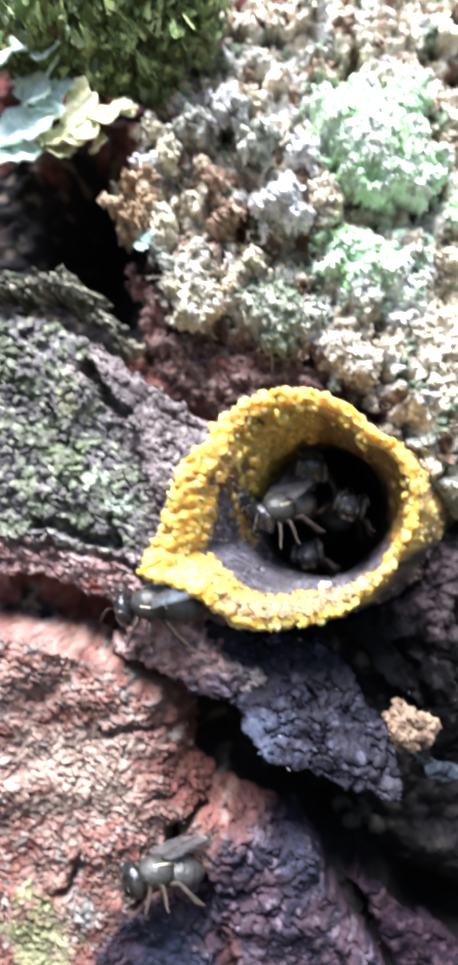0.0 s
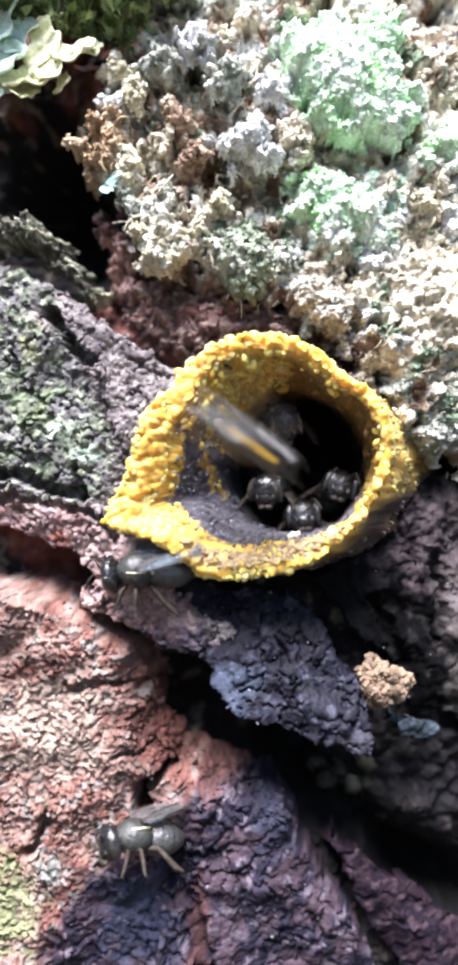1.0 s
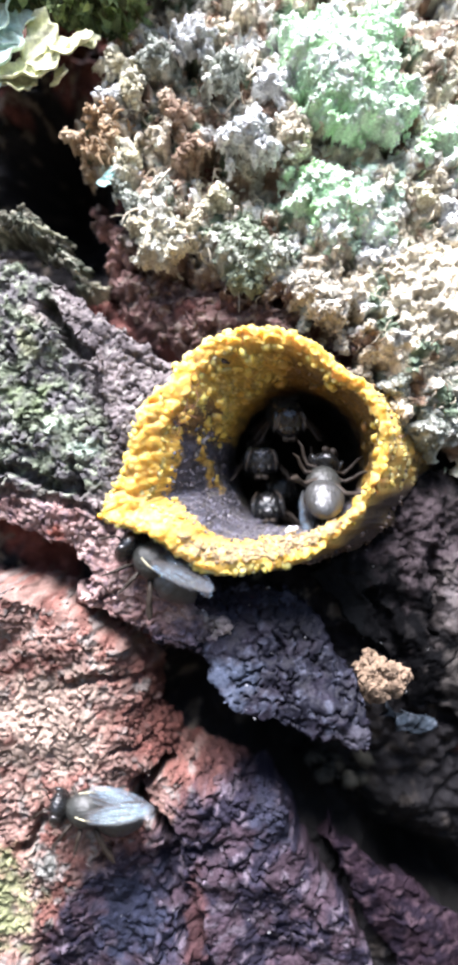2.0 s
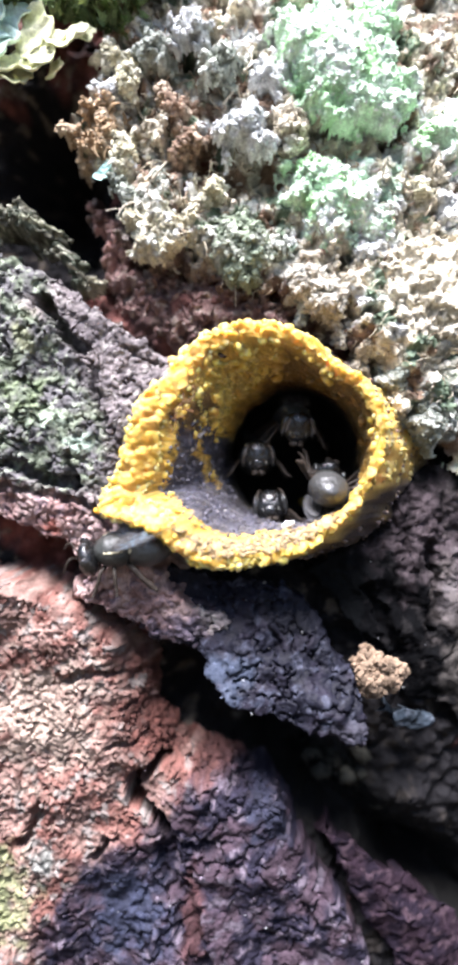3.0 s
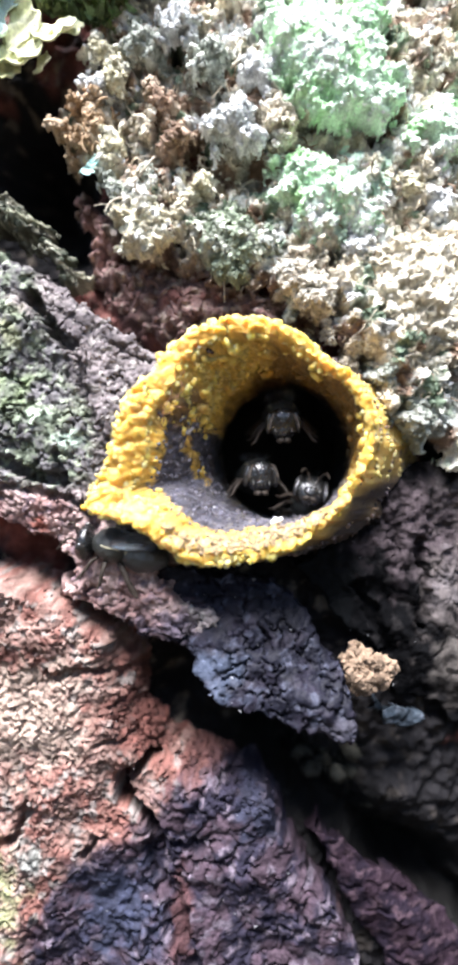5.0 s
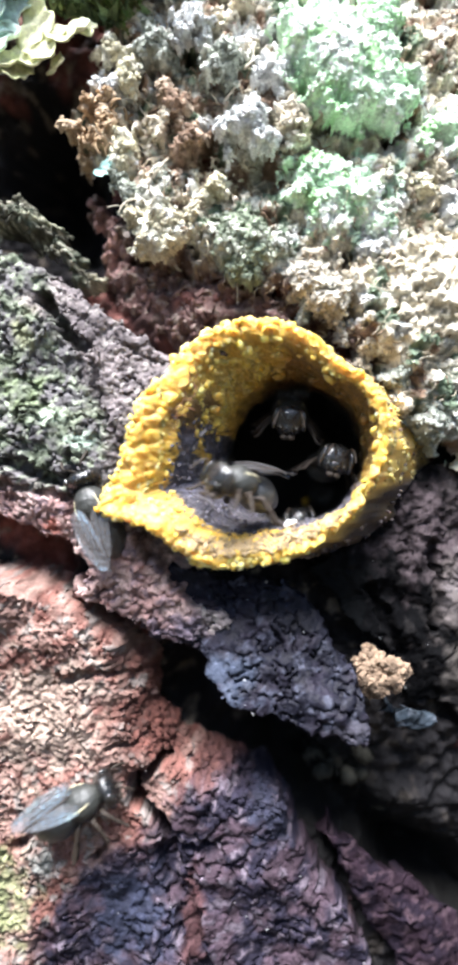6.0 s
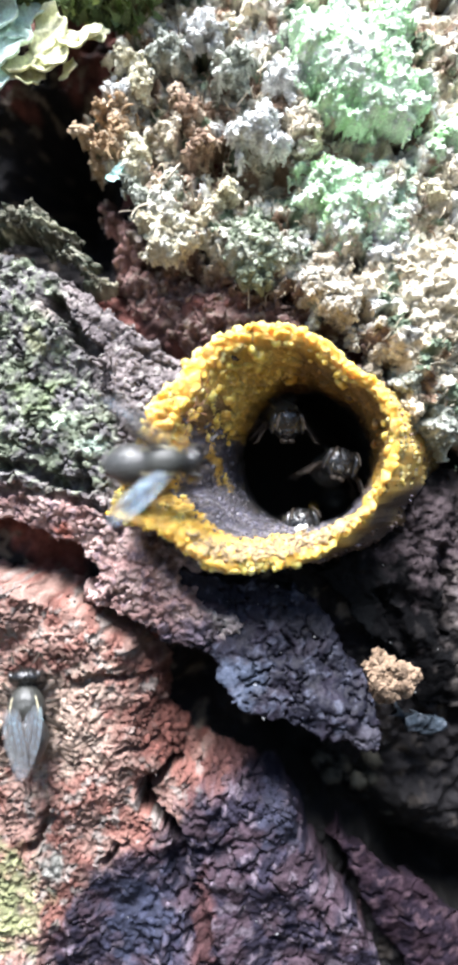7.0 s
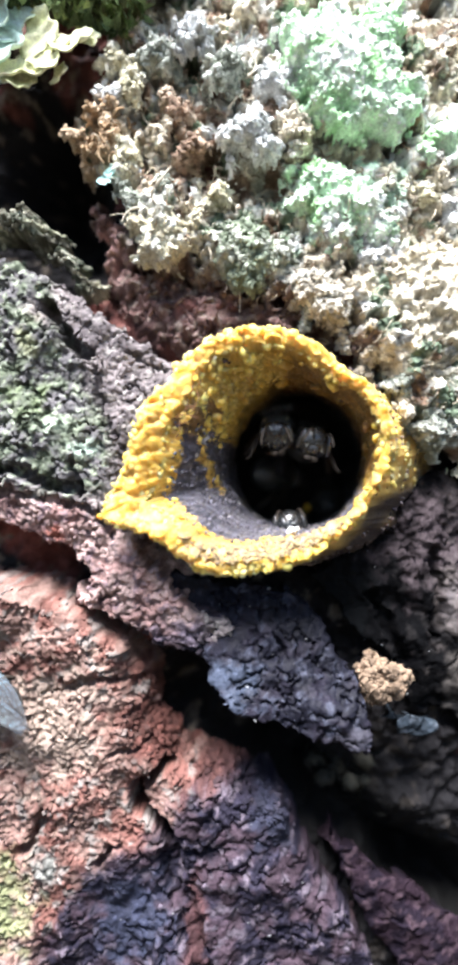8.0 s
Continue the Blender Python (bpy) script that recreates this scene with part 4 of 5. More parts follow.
# ---- the wax entrance funnel ----
RIM = np.array([(0.87, 10.12), (3.70, 9.59), (5.78, 8.01), (7.78, 6.50), (8.76, 4.87), (8.99, 2.61), (8.31, 0.34), (6.91, -1.81), (4.46, -3.70), (1.81, -4.68), (-0.83, -5.06), (-2.87, -4.46), (-5.14, -2.72), (-8.12, -1.66), (-7.71, -0.04), (-6.80, 2.04), (-6.38, 3.93), (-5.67, 5.44), (-4.31, 6.76), (-3.29, 8.27), (-1.40, 9.59)])
FOOT = np.array([(1.19, 10.34), (4.15, 10.01), (7.33, 8.44), (10.43, 6.78), (13.14, 4.49), (14.08, 1.65), (13.48, -1.19), (10.17, -3.48), (6.27, -4.41), (2.46, -4.62), (-0.93, -4.28), (-3.48, -3.48), (-5.17, -2.16), (-6.36, -1.02), (-6.66, 0.59), (-6.23, 2.50), (-5.81, 4.41), (-5.17, 5.68), (-4.11, 7.16), (-3.05, 8.65), (-1.14, 10.13)])


def loop(points, n):
    """A smooth closed line through the points, n even places along it."""
    p = np.asarray(points, float)
    out = []
    for k in range(len(p)):
        a, b, c, d = p[k - 1], p[k], p[(k + 1) % len(p)], p[(k + 2) % len(p)]
        for t in np.linspace(0, 1, 24, endpoint=False):
            out.append(0.5 * (2 * b + (c - a) * t + (2 * a - 5 * b + 4 * c - d) * t * t + (3 * b - a - 3 * c + d) * t ** 3))
    out = np.array(out + out[:1])
    run = np.r_[0, np.cumsum(np.hypot(*np.diff(out, axis=0).T))]
    s = np.linspace(0, run[-1], n, endpoint=False)
    return np.stack([np.interp(s, run, out[:, 0]), np.interp(s, run, out[:, 1])], 1)


NR = 640
rim, foot = loop(RIM, NR), loop(FOOT, NR)
around = np.linspace(0, 2 * np.pi, NR, endpoint=False)
centre = np.array(HOLE)
# the throat is met at the same bearings as the rim
bearing = np.arctan2(rim[:, 0] - centre[0], rim[:, 1] - centre[1])
turned = np.degrees(bearing)
# how broad the lip is and how much of it is dusted over, by bearing
broad = np.interp(turned, [-180, -165, -150, -138, -126, -116, -108, -98, -88, -75, -55, -30, 0, 30, 60, 110, 150, 180], [1.2, 1.7, 2.1, 1.9, 1.4, 1.6, 2.7, 2.5, 2.0, 1.8, 1.4, 1.1, 1.1, 0.75, 0.55, 0.5, 0.6, 1.2])
dusty = np.interp(turned, [-180, -165, -140, -126, -118, 145, 165, 180], [0.95, 1, 1, 0.75, 0, 0, 0.6, 0.95])
throat = centre + np.stack([4.5 * np.sin(bearing), 4.7 * np.cos(bearing)], 1)
inward = (centre - rim) / np.linalg.norm(centre - rim, axis=1)[:, None]
rim_h = 3.0 - 0.05 * (rim[:, 1] - 2) - 0.02 * rim[:, 0] + 0.25 * np.sin(5 * around + 1)

funnel = group_of("nest_entrance", "yellow resin-beaded wax funnel of a bee nest on bark", "nest entrance")
rings, tints, lips = [], [], []
# black is the throat's shade, put into the wax pigment
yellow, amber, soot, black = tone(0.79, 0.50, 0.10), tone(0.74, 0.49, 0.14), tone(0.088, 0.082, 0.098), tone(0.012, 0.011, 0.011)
upper_left = smooth(-84, -68, turned) * smooth(0, -40, turned)       # resin runs down to the throat here
STREAK = [(-3.0, 4.3), (-2.62, 3.2), (-2.42, 2.0), (-1.7, 0.6), (-1.3, -0.1)]
lit_side = smooth(-82, -66, turned) * smooth(135, 90, turned)        # the upper wall is overlaid with fresh resin
for t in np.linspace(0, 1, 9):                                       # outer wall, from the bark up to the rim
    bow = 0.5 * math.sin(math.pi * t)
    rings.append(np.c_[foot + (rim - foot) * t ** 1.1 - inward * bow * 0.3, -4.5 + (rim_h + 4.5) * t])
    flank = smooth(30, 60, turned) * smooth(126, 104, turned)
    old = np.clip(1 - smooth(0.82, 1.0, t) - flank * smooth(0.0, 0.4, t) + 0.3 * gnoise(around * 6, around * 0 + t * 4, 71), 0, 1)
    tints.append(mix(amber[None] * (0.75 + 0.35 * t) + 0 * rim[:, :1], tone(0.060, 0.046, 0.042)[None], old))
for t, lift in ((u, 0.42 * math.sin(math.pi * min(1, 0.12 + 0.88 * u)) ** 0.7 - 0.1 * u) for u in np.linspace(0.02, 1, 28)):   # rounded lip
    rings.append(np.c_[rim + inward * t * broad[:, None], rim_h + lift - 0.25 * t * (broad - 0.7)])
    tints.append(yellow[None] * (0.90 + 0.22 * gnoise(rings[-1][:, 0] / 0.5, rings[-1][:, 1] / 0.5, 77))[:, None])
    aged = smooth(0.05, 0.5, fbm(rings[-1][:, 0], rings[-1][:, 1], 1.7, 3, 191))
    tints[-1] = mix(tints[-1], tone(0.50, 0.32, 0.11)[None], 0.7 * aged)
    under = dusty * smooth(0.28, 0.62, t + 0.35 * gnoise(around * 14, around * 0 + t * 3, 91) + 0.2 * gnoise(around * 40, around * 0 + t * 6, 92))
    dust = mix(tone(0.33, 0.24, 0.13)[None] + 0 * rim[:, :1], tone(0.20, 0.155, 0.12)[None], smooth(-0.2, 0.5, gnoise(around * 25, around * 0 + t * 5, 93)))
    tints[-1] = mix(tints[-1], dust, 0.85 * under)
    lips.append(len(rings) - 1)
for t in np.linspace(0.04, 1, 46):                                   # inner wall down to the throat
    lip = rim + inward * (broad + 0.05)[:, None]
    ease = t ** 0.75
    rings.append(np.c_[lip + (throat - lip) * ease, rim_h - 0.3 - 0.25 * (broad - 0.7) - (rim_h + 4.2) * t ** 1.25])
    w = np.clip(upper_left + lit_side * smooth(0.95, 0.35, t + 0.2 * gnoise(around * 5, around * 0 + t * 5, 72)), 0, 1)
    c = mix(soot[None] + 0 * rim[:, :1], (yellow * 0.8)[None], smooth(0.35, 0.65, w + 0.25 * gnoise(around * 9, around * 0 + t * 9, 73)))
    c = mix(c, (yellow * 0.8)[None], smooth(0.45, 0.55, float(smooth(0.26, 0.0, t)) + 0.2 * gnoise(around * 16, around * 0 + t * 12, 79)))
    # browner with depth: part amber wax, part throat shade in the pigment
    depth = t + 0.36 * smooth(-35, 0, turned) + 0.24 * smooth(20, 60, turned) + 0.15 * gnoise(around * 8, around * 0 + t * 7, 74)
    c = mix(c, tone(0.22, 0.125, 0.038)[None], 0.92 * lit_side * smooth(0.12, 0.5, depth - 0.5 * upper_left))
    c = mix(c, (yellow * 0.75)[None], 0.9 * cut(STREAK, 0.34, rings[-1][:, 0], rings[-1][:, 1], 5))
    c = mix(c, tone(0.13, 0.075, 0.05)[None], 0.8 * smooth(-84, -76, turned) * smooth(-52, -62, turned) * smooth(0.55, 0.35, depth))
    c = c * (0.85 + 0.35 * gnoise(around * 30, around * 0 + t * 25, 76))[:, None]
    # then black towards the throat, its darkness painted into the wall
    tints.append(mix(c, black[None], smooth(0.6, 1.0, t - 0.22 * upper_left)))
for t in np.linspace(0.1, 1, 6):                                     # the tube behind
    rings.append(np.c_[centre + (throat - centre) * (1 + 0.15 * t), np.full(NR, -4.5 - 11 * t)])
    # the tube's shade is its whole pigment
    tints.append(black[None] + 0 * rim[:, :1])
rings, tints = np.array(rings), np.array(tints)
knobs = cells(rings[..., 0], rings[..., 1], 0.8, 78)
small = cells(rings[..., 0], rings[..., 1], 0.42, 179)
fresh_lip = 1 - 0.6 * dusty[None] * np.linspace(0, 1, len(lips))[:, None]
rings[lips, :, 2] += fresh_lip * (0.34 * (0.55 - knobs[0][lips] ** 2 * 1.6) * (0.5 + knobs[2][lips]) + 0.17 * (0.6 - 1.5 * small[0][lips] ** 2) * (0.4 + small[2][lips]))
tints[lips] *= (0.86 + 0.26 * knobs[2][lips])[..., None]
clots = cells(rings[..., 0] + 0.6 * rings[..., 2], rings[..., 1] - 0.5 * rings[..., 2], 0.75, 178)
rings[37:83, :, 2] += (0.45 * (0.6 - 1.3 * clots[0] ** 2) * (0.3 + clots[2]))[37:83] * lit_side * smooth(1.0, 0.5, np.linspace(0, 1, 46))[:, None]
dents = fbm(rings[..., 0] + 3 * rings[..., 2], rings[..., 1] - 2 * rings[..., 2], 1.4, 4, 75) * 0.30
away = rings[..., :2] - centre
rings[..., :2] += away / np.linalg.norm(away, axis=2)[..., None] * dents[..., None]
rings[..., 2] += dents * 0.6
pits = 0.10 * fbm(rings[..., 0] + 2 * rings[..., 2], rings[..., 1] - rings[..., 2], 0.45, 4, 175, 0.6)
rings[37:83, :, 2] += pits[37:83]
tints[37:83] *= (1 + (0.8 - 0.6 * lit_side)[None, :, None] * fbm(rings[..., 0] + 2 * rings[..., 2], rings[..., 1] - rings[..., 2], 0.5, 4, 176, 0.7)[37:83, :, None]).clip(0.3, 1.9)
k = np.arange(len(rings) * NR).reshape(len(rings), NR)
quads = np.stack([k[:-1], k[1:], np.roll(k[1:], -1, 1), np.roll(k[:-1], -1, 1)], -1).reshape(-1, 4)
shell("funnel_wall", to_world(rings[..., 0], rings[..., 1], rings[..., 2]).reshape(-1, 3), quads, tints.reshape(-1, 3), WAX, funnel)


# ---- resin beads on the rim ----
def bead_mesh(seed):
    bm = bmesh.new()
    bmesh.ops.create_cube(bm, size=1.0)
    bmesh.ops.subdivide_edges(bm, edges=bm.edges[:], cuts=1, use_grid_fill=True)
    bmesh.ops.smooth_vert(bm, verts=bm.verts[:], factor=0.5, use_axis_x=True, use_axis_y=True, use_axis_z=True)
    rng = np.random.RandomState(seed)
    for v in bm.verts:
        v.co = v.co.normalized() * (1 + 0.30 * (rng.rand() - 0.5)) * MM
    for f in bm.faces:
        f.smooth = True
    me = bpy.data.meshes.new("bead")
    bm.to_mesh(me)
    bm.free()
    me.materials.append(RESIN)
    return me


GLOBS = [(-4.99, 6.12), (-3.93, 7.71), (-5.97, 4.83), (-3.10, 8.38), (-6.31, 3.55)]      # large drops on the shoulder of the rim
BEADS = [bead_mesh(s) for s in range(8)]
rng = random.Random(5)
for n in range(300):
    i = int((n * 0.7337 * NR + rng.uniform(-2, 2)) % NR)
    while broad[i] < rng.uniform(0.4, 2.2):
        i = rng.randrange(NR)
    inset = rng.uniform(-0.1, broad[i] * (1 - 0.6 * dusty[i]) + 0.05)
    size = rng.uniform(0.15, 0.27) * (1.5 if rng.random() < 0.12 else 1)
    place = rim[i] + inward[i] * inset
    if n < len(GLOBS):
        size, inset = 0.42 - 0.03 * n, 0.0
        place = np.array(GLOBS[n])
        i = int(np.argmin(np.hypot(*(rim - place).T)))
    ob = new("resin_bead", BEADS[rng.randrange(8)])
    ob.parent = funnel
    hh = rim_h[i] + 0.08 - 0.3 * (size - 0.2) - 0.3 * max(0, inset - 0.5) + rng.uniform(-0.1, 0.1)
    ob.matrix_basis = Matrix.Translation(at(place[0], place[1], hh)) @ Euler((rng.uniform(-0.3, 0.3), rng.uniform(0, 6), rng.uniform(-0.3, 0.3))).to_matrix().to_4x4() @ Matrix.Diagonal((size, size * rng.uniform(0.55, 0.75), size * rng.uniform(0.8, 1.2), 1))


# finer beads, fused into the lip and the upper inner wall
rng = np.random.RandomState(6)
n = 1500
i = rng.choice(NR, n, p=broad / broad.sum())
reach = np.where(rng.rand(n) < 0.45, rng.uniform(0, 1, n) * broad[i], 0)
deep = np.where((reach == 0) & (upper_left[i] > 0.3), rng.rand(n) * 0.6, 0)
reach = np.where((reach == 0) & (deep == 0), rng.uniform(-0.1, 1.05, n) * broad[i], reach) * (1 - 0.6 * dusty[i])
lip = rim[i] + inward[i] * (broad[i] + 0.05)[:, None]
wall = lip + (throat[i] - lip) * (deep ** 0.75)[:, None]
wall_h = rim_h[i] - 0.3 - 0.25 * (broad[i] - 0.7) - (rim_h[i] + 4.2) * deep ** 1.25
spot = np.where(deep[:, None] > 0, wall, rim[i] + inward[i] * reach[:, None])
spot_h = np.where(deep > 0, wall_h, rim_h[i] + 0.02 - 0.25 * np.maximum(0, reach - 0.5))
grit = grains("resin_grit", spot[:, 0], spot[:, 1], spot_h, rng.uniform(0.08, 0.22, n), mix(mix(tone(0.82, 0.555, 0.14)[None] + 0 * spot[:, :1], tone(0.75, 0.41, 0.05)[None], smooth(2.0, -5.0, spot[:, 1] + 2.5 * rng.randn(n))), tone(0.56, 0.37, 0.13)[None], np.maximum((rng.rand(n) < 0.06) * 1.0, 0.6 * smooth(0.1, 0.4, fbm(spot[:, 0], spot[:, 1], 2.2, 3, 177)))) * rng.uniform(0.85, 1.1, (n, 1)), GRIT, funnel, 7, rounded=True)
tagged(grit, kind="stuff")
# old wax crumbs and bark dust on the outer wall
n = 900
i, t = rng.choice(np.flatnonzero((turned < 25) | (turned > 125)), n), rng.uniform(0.05, 0.75, n)
ring = np.clip((t * 8).round().astype(int), 0, 8)
on = rings[ring, i] + rng.uniform(-0.12, 0.12, (n, 3)) * [1, 1, 0]
c = mix(tone(0.060, 0.046, 0.050)[None] + 0 * on[:, :1], tone(0.15, 0.11, 0.10)[None], (rng.rand(n) < 0.3) * 1.0)
tagged(grains("wax_grit", on[:, 0], on[:, 1], on[:, 2], rng.uniform(0.08, 0.24, n), c * rng.uniform(0.75, 1.25, (n, 1)), WAX, funnel, 12, rounded=True), kind="stuff")
# amber grains set into the right flank
n = 280
i, r = rng.choice(np.flatnonzero((turned > 40) & (turned < 122)), n), rng.randint(2, 9, n)
on = rings[r, i]
c = mix(tone(0.62, 0.42, 0.13)[None] + 0 * on[:, :1], tone(0.22, 0.14, 0.09)[None], np.clip(smooth(5, 2, r) + (rng.rand(n) < 0.2), 0, 1))
tagged(grains("flank_grit", on[:, 0], on[:, 1], on[:, 2], rng.uniform(0.10, 0.24, n), c * rng.uniform(0.8, 1.15, (n, 1)), GRIT, funnel, 16, rounded=True), kind="stuff")
# crumbs of resin and dust on the grey inner wall
near_wall = rings[37:78].reshape(-1, 3)
bits = [(-4.17, -0.56), (-4.41, -0.88), (-4.65, 0.76), (-1.68, 0.64), (-1.52, 0.96), (-3.77, -1.68), (-2.89, -2.49), (-4.89, 1.68), (-3.85, 3.77)]
dust = [(-1.52, -1.36), (0.00, -0.88), (-2.00, -0.24), (-0.80, -1.68), (-3.29, 0.16), (0.56, -2.16), (1.04, -1.68), (-2.49, -1.04)]
for name, spots, colour, low, high in (("resin_crumb", bits, tone(0.66, 0.42, 0.09), 0.16, 0.34), ("dust", dust, tone(0.5, 0.48, 0.46), 0.05, 0.13)):
    on = np.array([near_wall[np.argmin(np.hypot(near_wall[:, 0] - x, near_wall[:, 1] - z))] for x, z in spots])
    tagged(grains(name, on[:, 0], on[:, 1], on[:, 2] + 0.05, rng.uniform(low, high, len(on)), colour[None] * rng.uniform(0.8, 1.15, (len(on), 1)), GRIT if name == "resin_crumb" else LICHEN, funnel, 11, flat=0.5), kind="stuff")
n = 700
i, r = rng.choice(np.flatnonzero((turned < -72) | (turned > 165)), n), rng.randint(37, 72, n)
on = rings[r, i]
tagged(grains("wall_grit", on[:, 0], on[:, 1], on[:, 2], rng.uniform(0.05, 0.15, n), (tone(0.12, 0.112, 0.13) * rng.uniform(0.5, 1.4, (n, 1))), BARK, funnel, 13), kind="stuff")
n = 420
i = rng.choice(NR, n, p=dusty * broad / (dusty * broad).sum())
r = rng.randint(20, 37, n)
on = rings[r, i]
c = mix(tone(0.34, 0.25, 0.13)[None] + 0 * on[:, :1], tone(0.25, 0.185, 0.11)[None], (rng.rand(n) < 0.35) * 1.0)
tagged(grains("lip_dust", on[:, 0], on[:, 1], on[:, 2], rng.uniform(0.06, 0.17, n), mix(c, yellow[None], (rng.rand(n) < 0.12) * 1.0), CLAY, funnel, 14, rounded=True), kind="stuff")
# soft clots of resin over the upper inner wall and the shoulder
n = 150
i = rng.choice(NR, n, p=(upper_left + 0.25 * lit_side) / (upper_left + 0.25 * lit_side).sum())
r = rng.randint(33, 66, n)
on = rings[r, i]
c = mix(tone(0.79, 0.52, 0.12)[None] + 0 * on[:, :1], tone(0.56, 0.35, 0.075)[None], (rng.rand(n) < 0.35) * 1.0)
# deeper clots are browned with the wall, throat shade in their colour
c = mix(c, tone(0.26, 0.15, 0.045)[None], smooth(-30, 0, turned[i]) * smooth(38, 48, r))
tagged(grains("resin_clot", on[:, 0], on[:, 1], on[:, 2] - 0.05, rng.uniform(0.20, 0.46, n), c * rng.uniform(0.85, 1.1, (n, 1)), GRIT, funnel, 15, flat=0.7, rounded=True), kind="stuff")
# a white grain caught on the lower lip, a dark hole whose shade is drawn as dark grains, and dry plant fibres in the
# resin
x, z = (3.13, -2.42)
grains("white_grain", np.array([x, x + 0.25, x - 0.2]), np.array([z, z + 0.15, z - 0.1]), np.array([2.7, 2.75, 2.6]), np.array([0.34, 0.2, 0.2]), np.full((3, 3), 0.85), LICHEN, funnel, 8)
x, z = (-0.96, 8.11)
grains("hole_shade", np.array([x, x + 0.2, x - 0.15]), np.array([z, z - 0.1, z + 0.1]), np.full(3, 2.35), np.array([0.22, 0.15, 0.16]), np.full((3, 3), 0.03) * [1, 0.6, 0.4], CLAY, funnel, 9)
for line in ([(-6.71, 4.10), (-5.57, 4.25), (-4.25, 4.55), (-2.73, 4.63)], [(-3.94, 3.19), (-3.41, 5.08), (-3.03, 6.60), (-2.73, 7.36)], [(-3.11, 4.70), (-2.73, 5.46), (-2.58, 6.98)], [(-6.33, 3.87), (-5.01, 3.79), (-3.30, 4.40)]):
    pts = np.array(line)
    s = np.linspace(0, len(pts) - 1, 18)
    fx, fz = np.interp(s, range(len(pts)), pts[:, 0]) + 0.12 * np.sin(7 * s), np.interp(s, range(len(pts)), pts[:, 1]) + 0.12 * np.cos(5 * s)
    v, q = tube_path(to_world(fx, fz, 3.0 + 0.2 * np.sin(3 * s) + 0.1 * np.sin(11 * s)) / MM, 0.034, 5)
    shell("fibre", v * MM, q, np.repeat(tone(0.17, 0.085, 0.045)[None], len(v), 0), CLAY, funnel)


# ---- bees ----
def plain(name, colour, rough, gloss=0.5, coat=0.0, alpha=1.0, film=0.0):
    m = bpy.data.materials.new(name)
    m.use_nodes = True
    n, l = m.node_tree.nodes, m.node_tree.links
    s = n["Principled BSDF"]
    where, tex, ramp = n.new("ShaderNodeTexCoord"), n.new("ShaderNodeTexNoise"), n.new("ShaderNodeMapRange")
    tex.inputs["Scale"].default_value, tex.inputs["Detail"].default_value = 3800, 4
    l.new(where.outputs["Object"], tex.inputs["Vector"])
    ramp.inputs["To Min"].default_value, ramp.inputs["To Max"].default_value = rough * 0.7, rough * 1.3
    l.new(tex.outputs["Fac"], ramp.inputs["Value"])
    l.new(ramp.outputs[0], s.inputs["Roughness"])
    dent = n.new("ShaderNodeBump")
    dent.inputs["Strength"].default_value, dent.inputs["Distance"].default_value = 1.0, 0.00011
    l.new(tex.outputs["Fac"], dent.inputs["Height"])
    l.new(dent.outputs[0], s.inputs["Normal"])
    s.inputs["Base Color"].default_value = (*colour, 1)
    s.inputs["Specular IOR Level"].default_value, s.inputs["Coat Weight"].default_value, s.inputs["Alpha"].default_value = gloss, coat, alpha
    if film:                                    # the film's thickness wanders, so that the sheen goes from blue to teal
        wave, layer = n.new("ShaderNodeTexNoise"), n.new("ShaderNodeMapRange")
        wave.inputs["Scale"].default_value = 450
        l.new(where.outputs["Object"], wave.inputs["Vector"])
        layer.inputs["From Min"].default_value, layer.inputs["From Max"].default_value = 0.3, 0.7
        layer.inputs["To Min"].default_value, layer.inputs["To Max"].default_value = film * 0.85, film * 1.15
        l.new(wave.outputs["Fac"], layer.inputs["Value"])
        l.new(layer.outputs[0], s.inputs["Thin Film Thickness"])
        s.inputs["Thin Film IOR"].default_value = 1.18
    return m


CHITIN = plain("chitin", (0.009, 0.009, 0.009), 0.27, 0.7, 0.2)
BELLY = plain("belly", (0.040, 0.040, 0.038), 0.40, 0.9)
BACK = plain("back", (0.030, 0.031, 0.027), 0.46, 0.6)
EYE = plain("eye", (0.022, 0.021, 0.020), 0.16, 1.0)
PALE = plain("pale_band", (0.52, 0.47, 0.30), 0.5)
SILVER = plain("face_hair", (0.27, 0.265, 0.24), 0.5)
LEG = plain("leg", (0.032, 0.024, 0.018), 0.55, 0.25)
WING = plain("wing", (0.17, 0.165, 0.165), 0.30, 0.9, 0.35, 0.42, 195)
POLLEN = plain("pollen", (0.78, 0.46, 0.04), 0.8)
VEIN = plain("vein", (0.05, 0.04, 0.035), 0.5)


def ball(centre, radii, turn=(0, 0, 0), pinch=None, n=3):
    bm = bmesh.new()
    bmesh.ops.create_icosphere(bm, subdivisions=n, radius=1.0)
    m = Euler([radians(a) for a in turn]).to_matrix()
    for v in bm.verts:
        p = v.co.copy()
        if pinch:
            p = pinch(p)
        v.co = (m @ Vector((p.x * radii[0], p.y * radii[1], p.z * radii[2])) + Vector(centre)) * MM
    return bm


def add(bm, other):
    me = bpy.data.meshes.new("joined")
    other.to_mesh(me)
    other.free()
    bm.from_mesh(me)
    bpy.data.meshes.remove(me)
    return bm


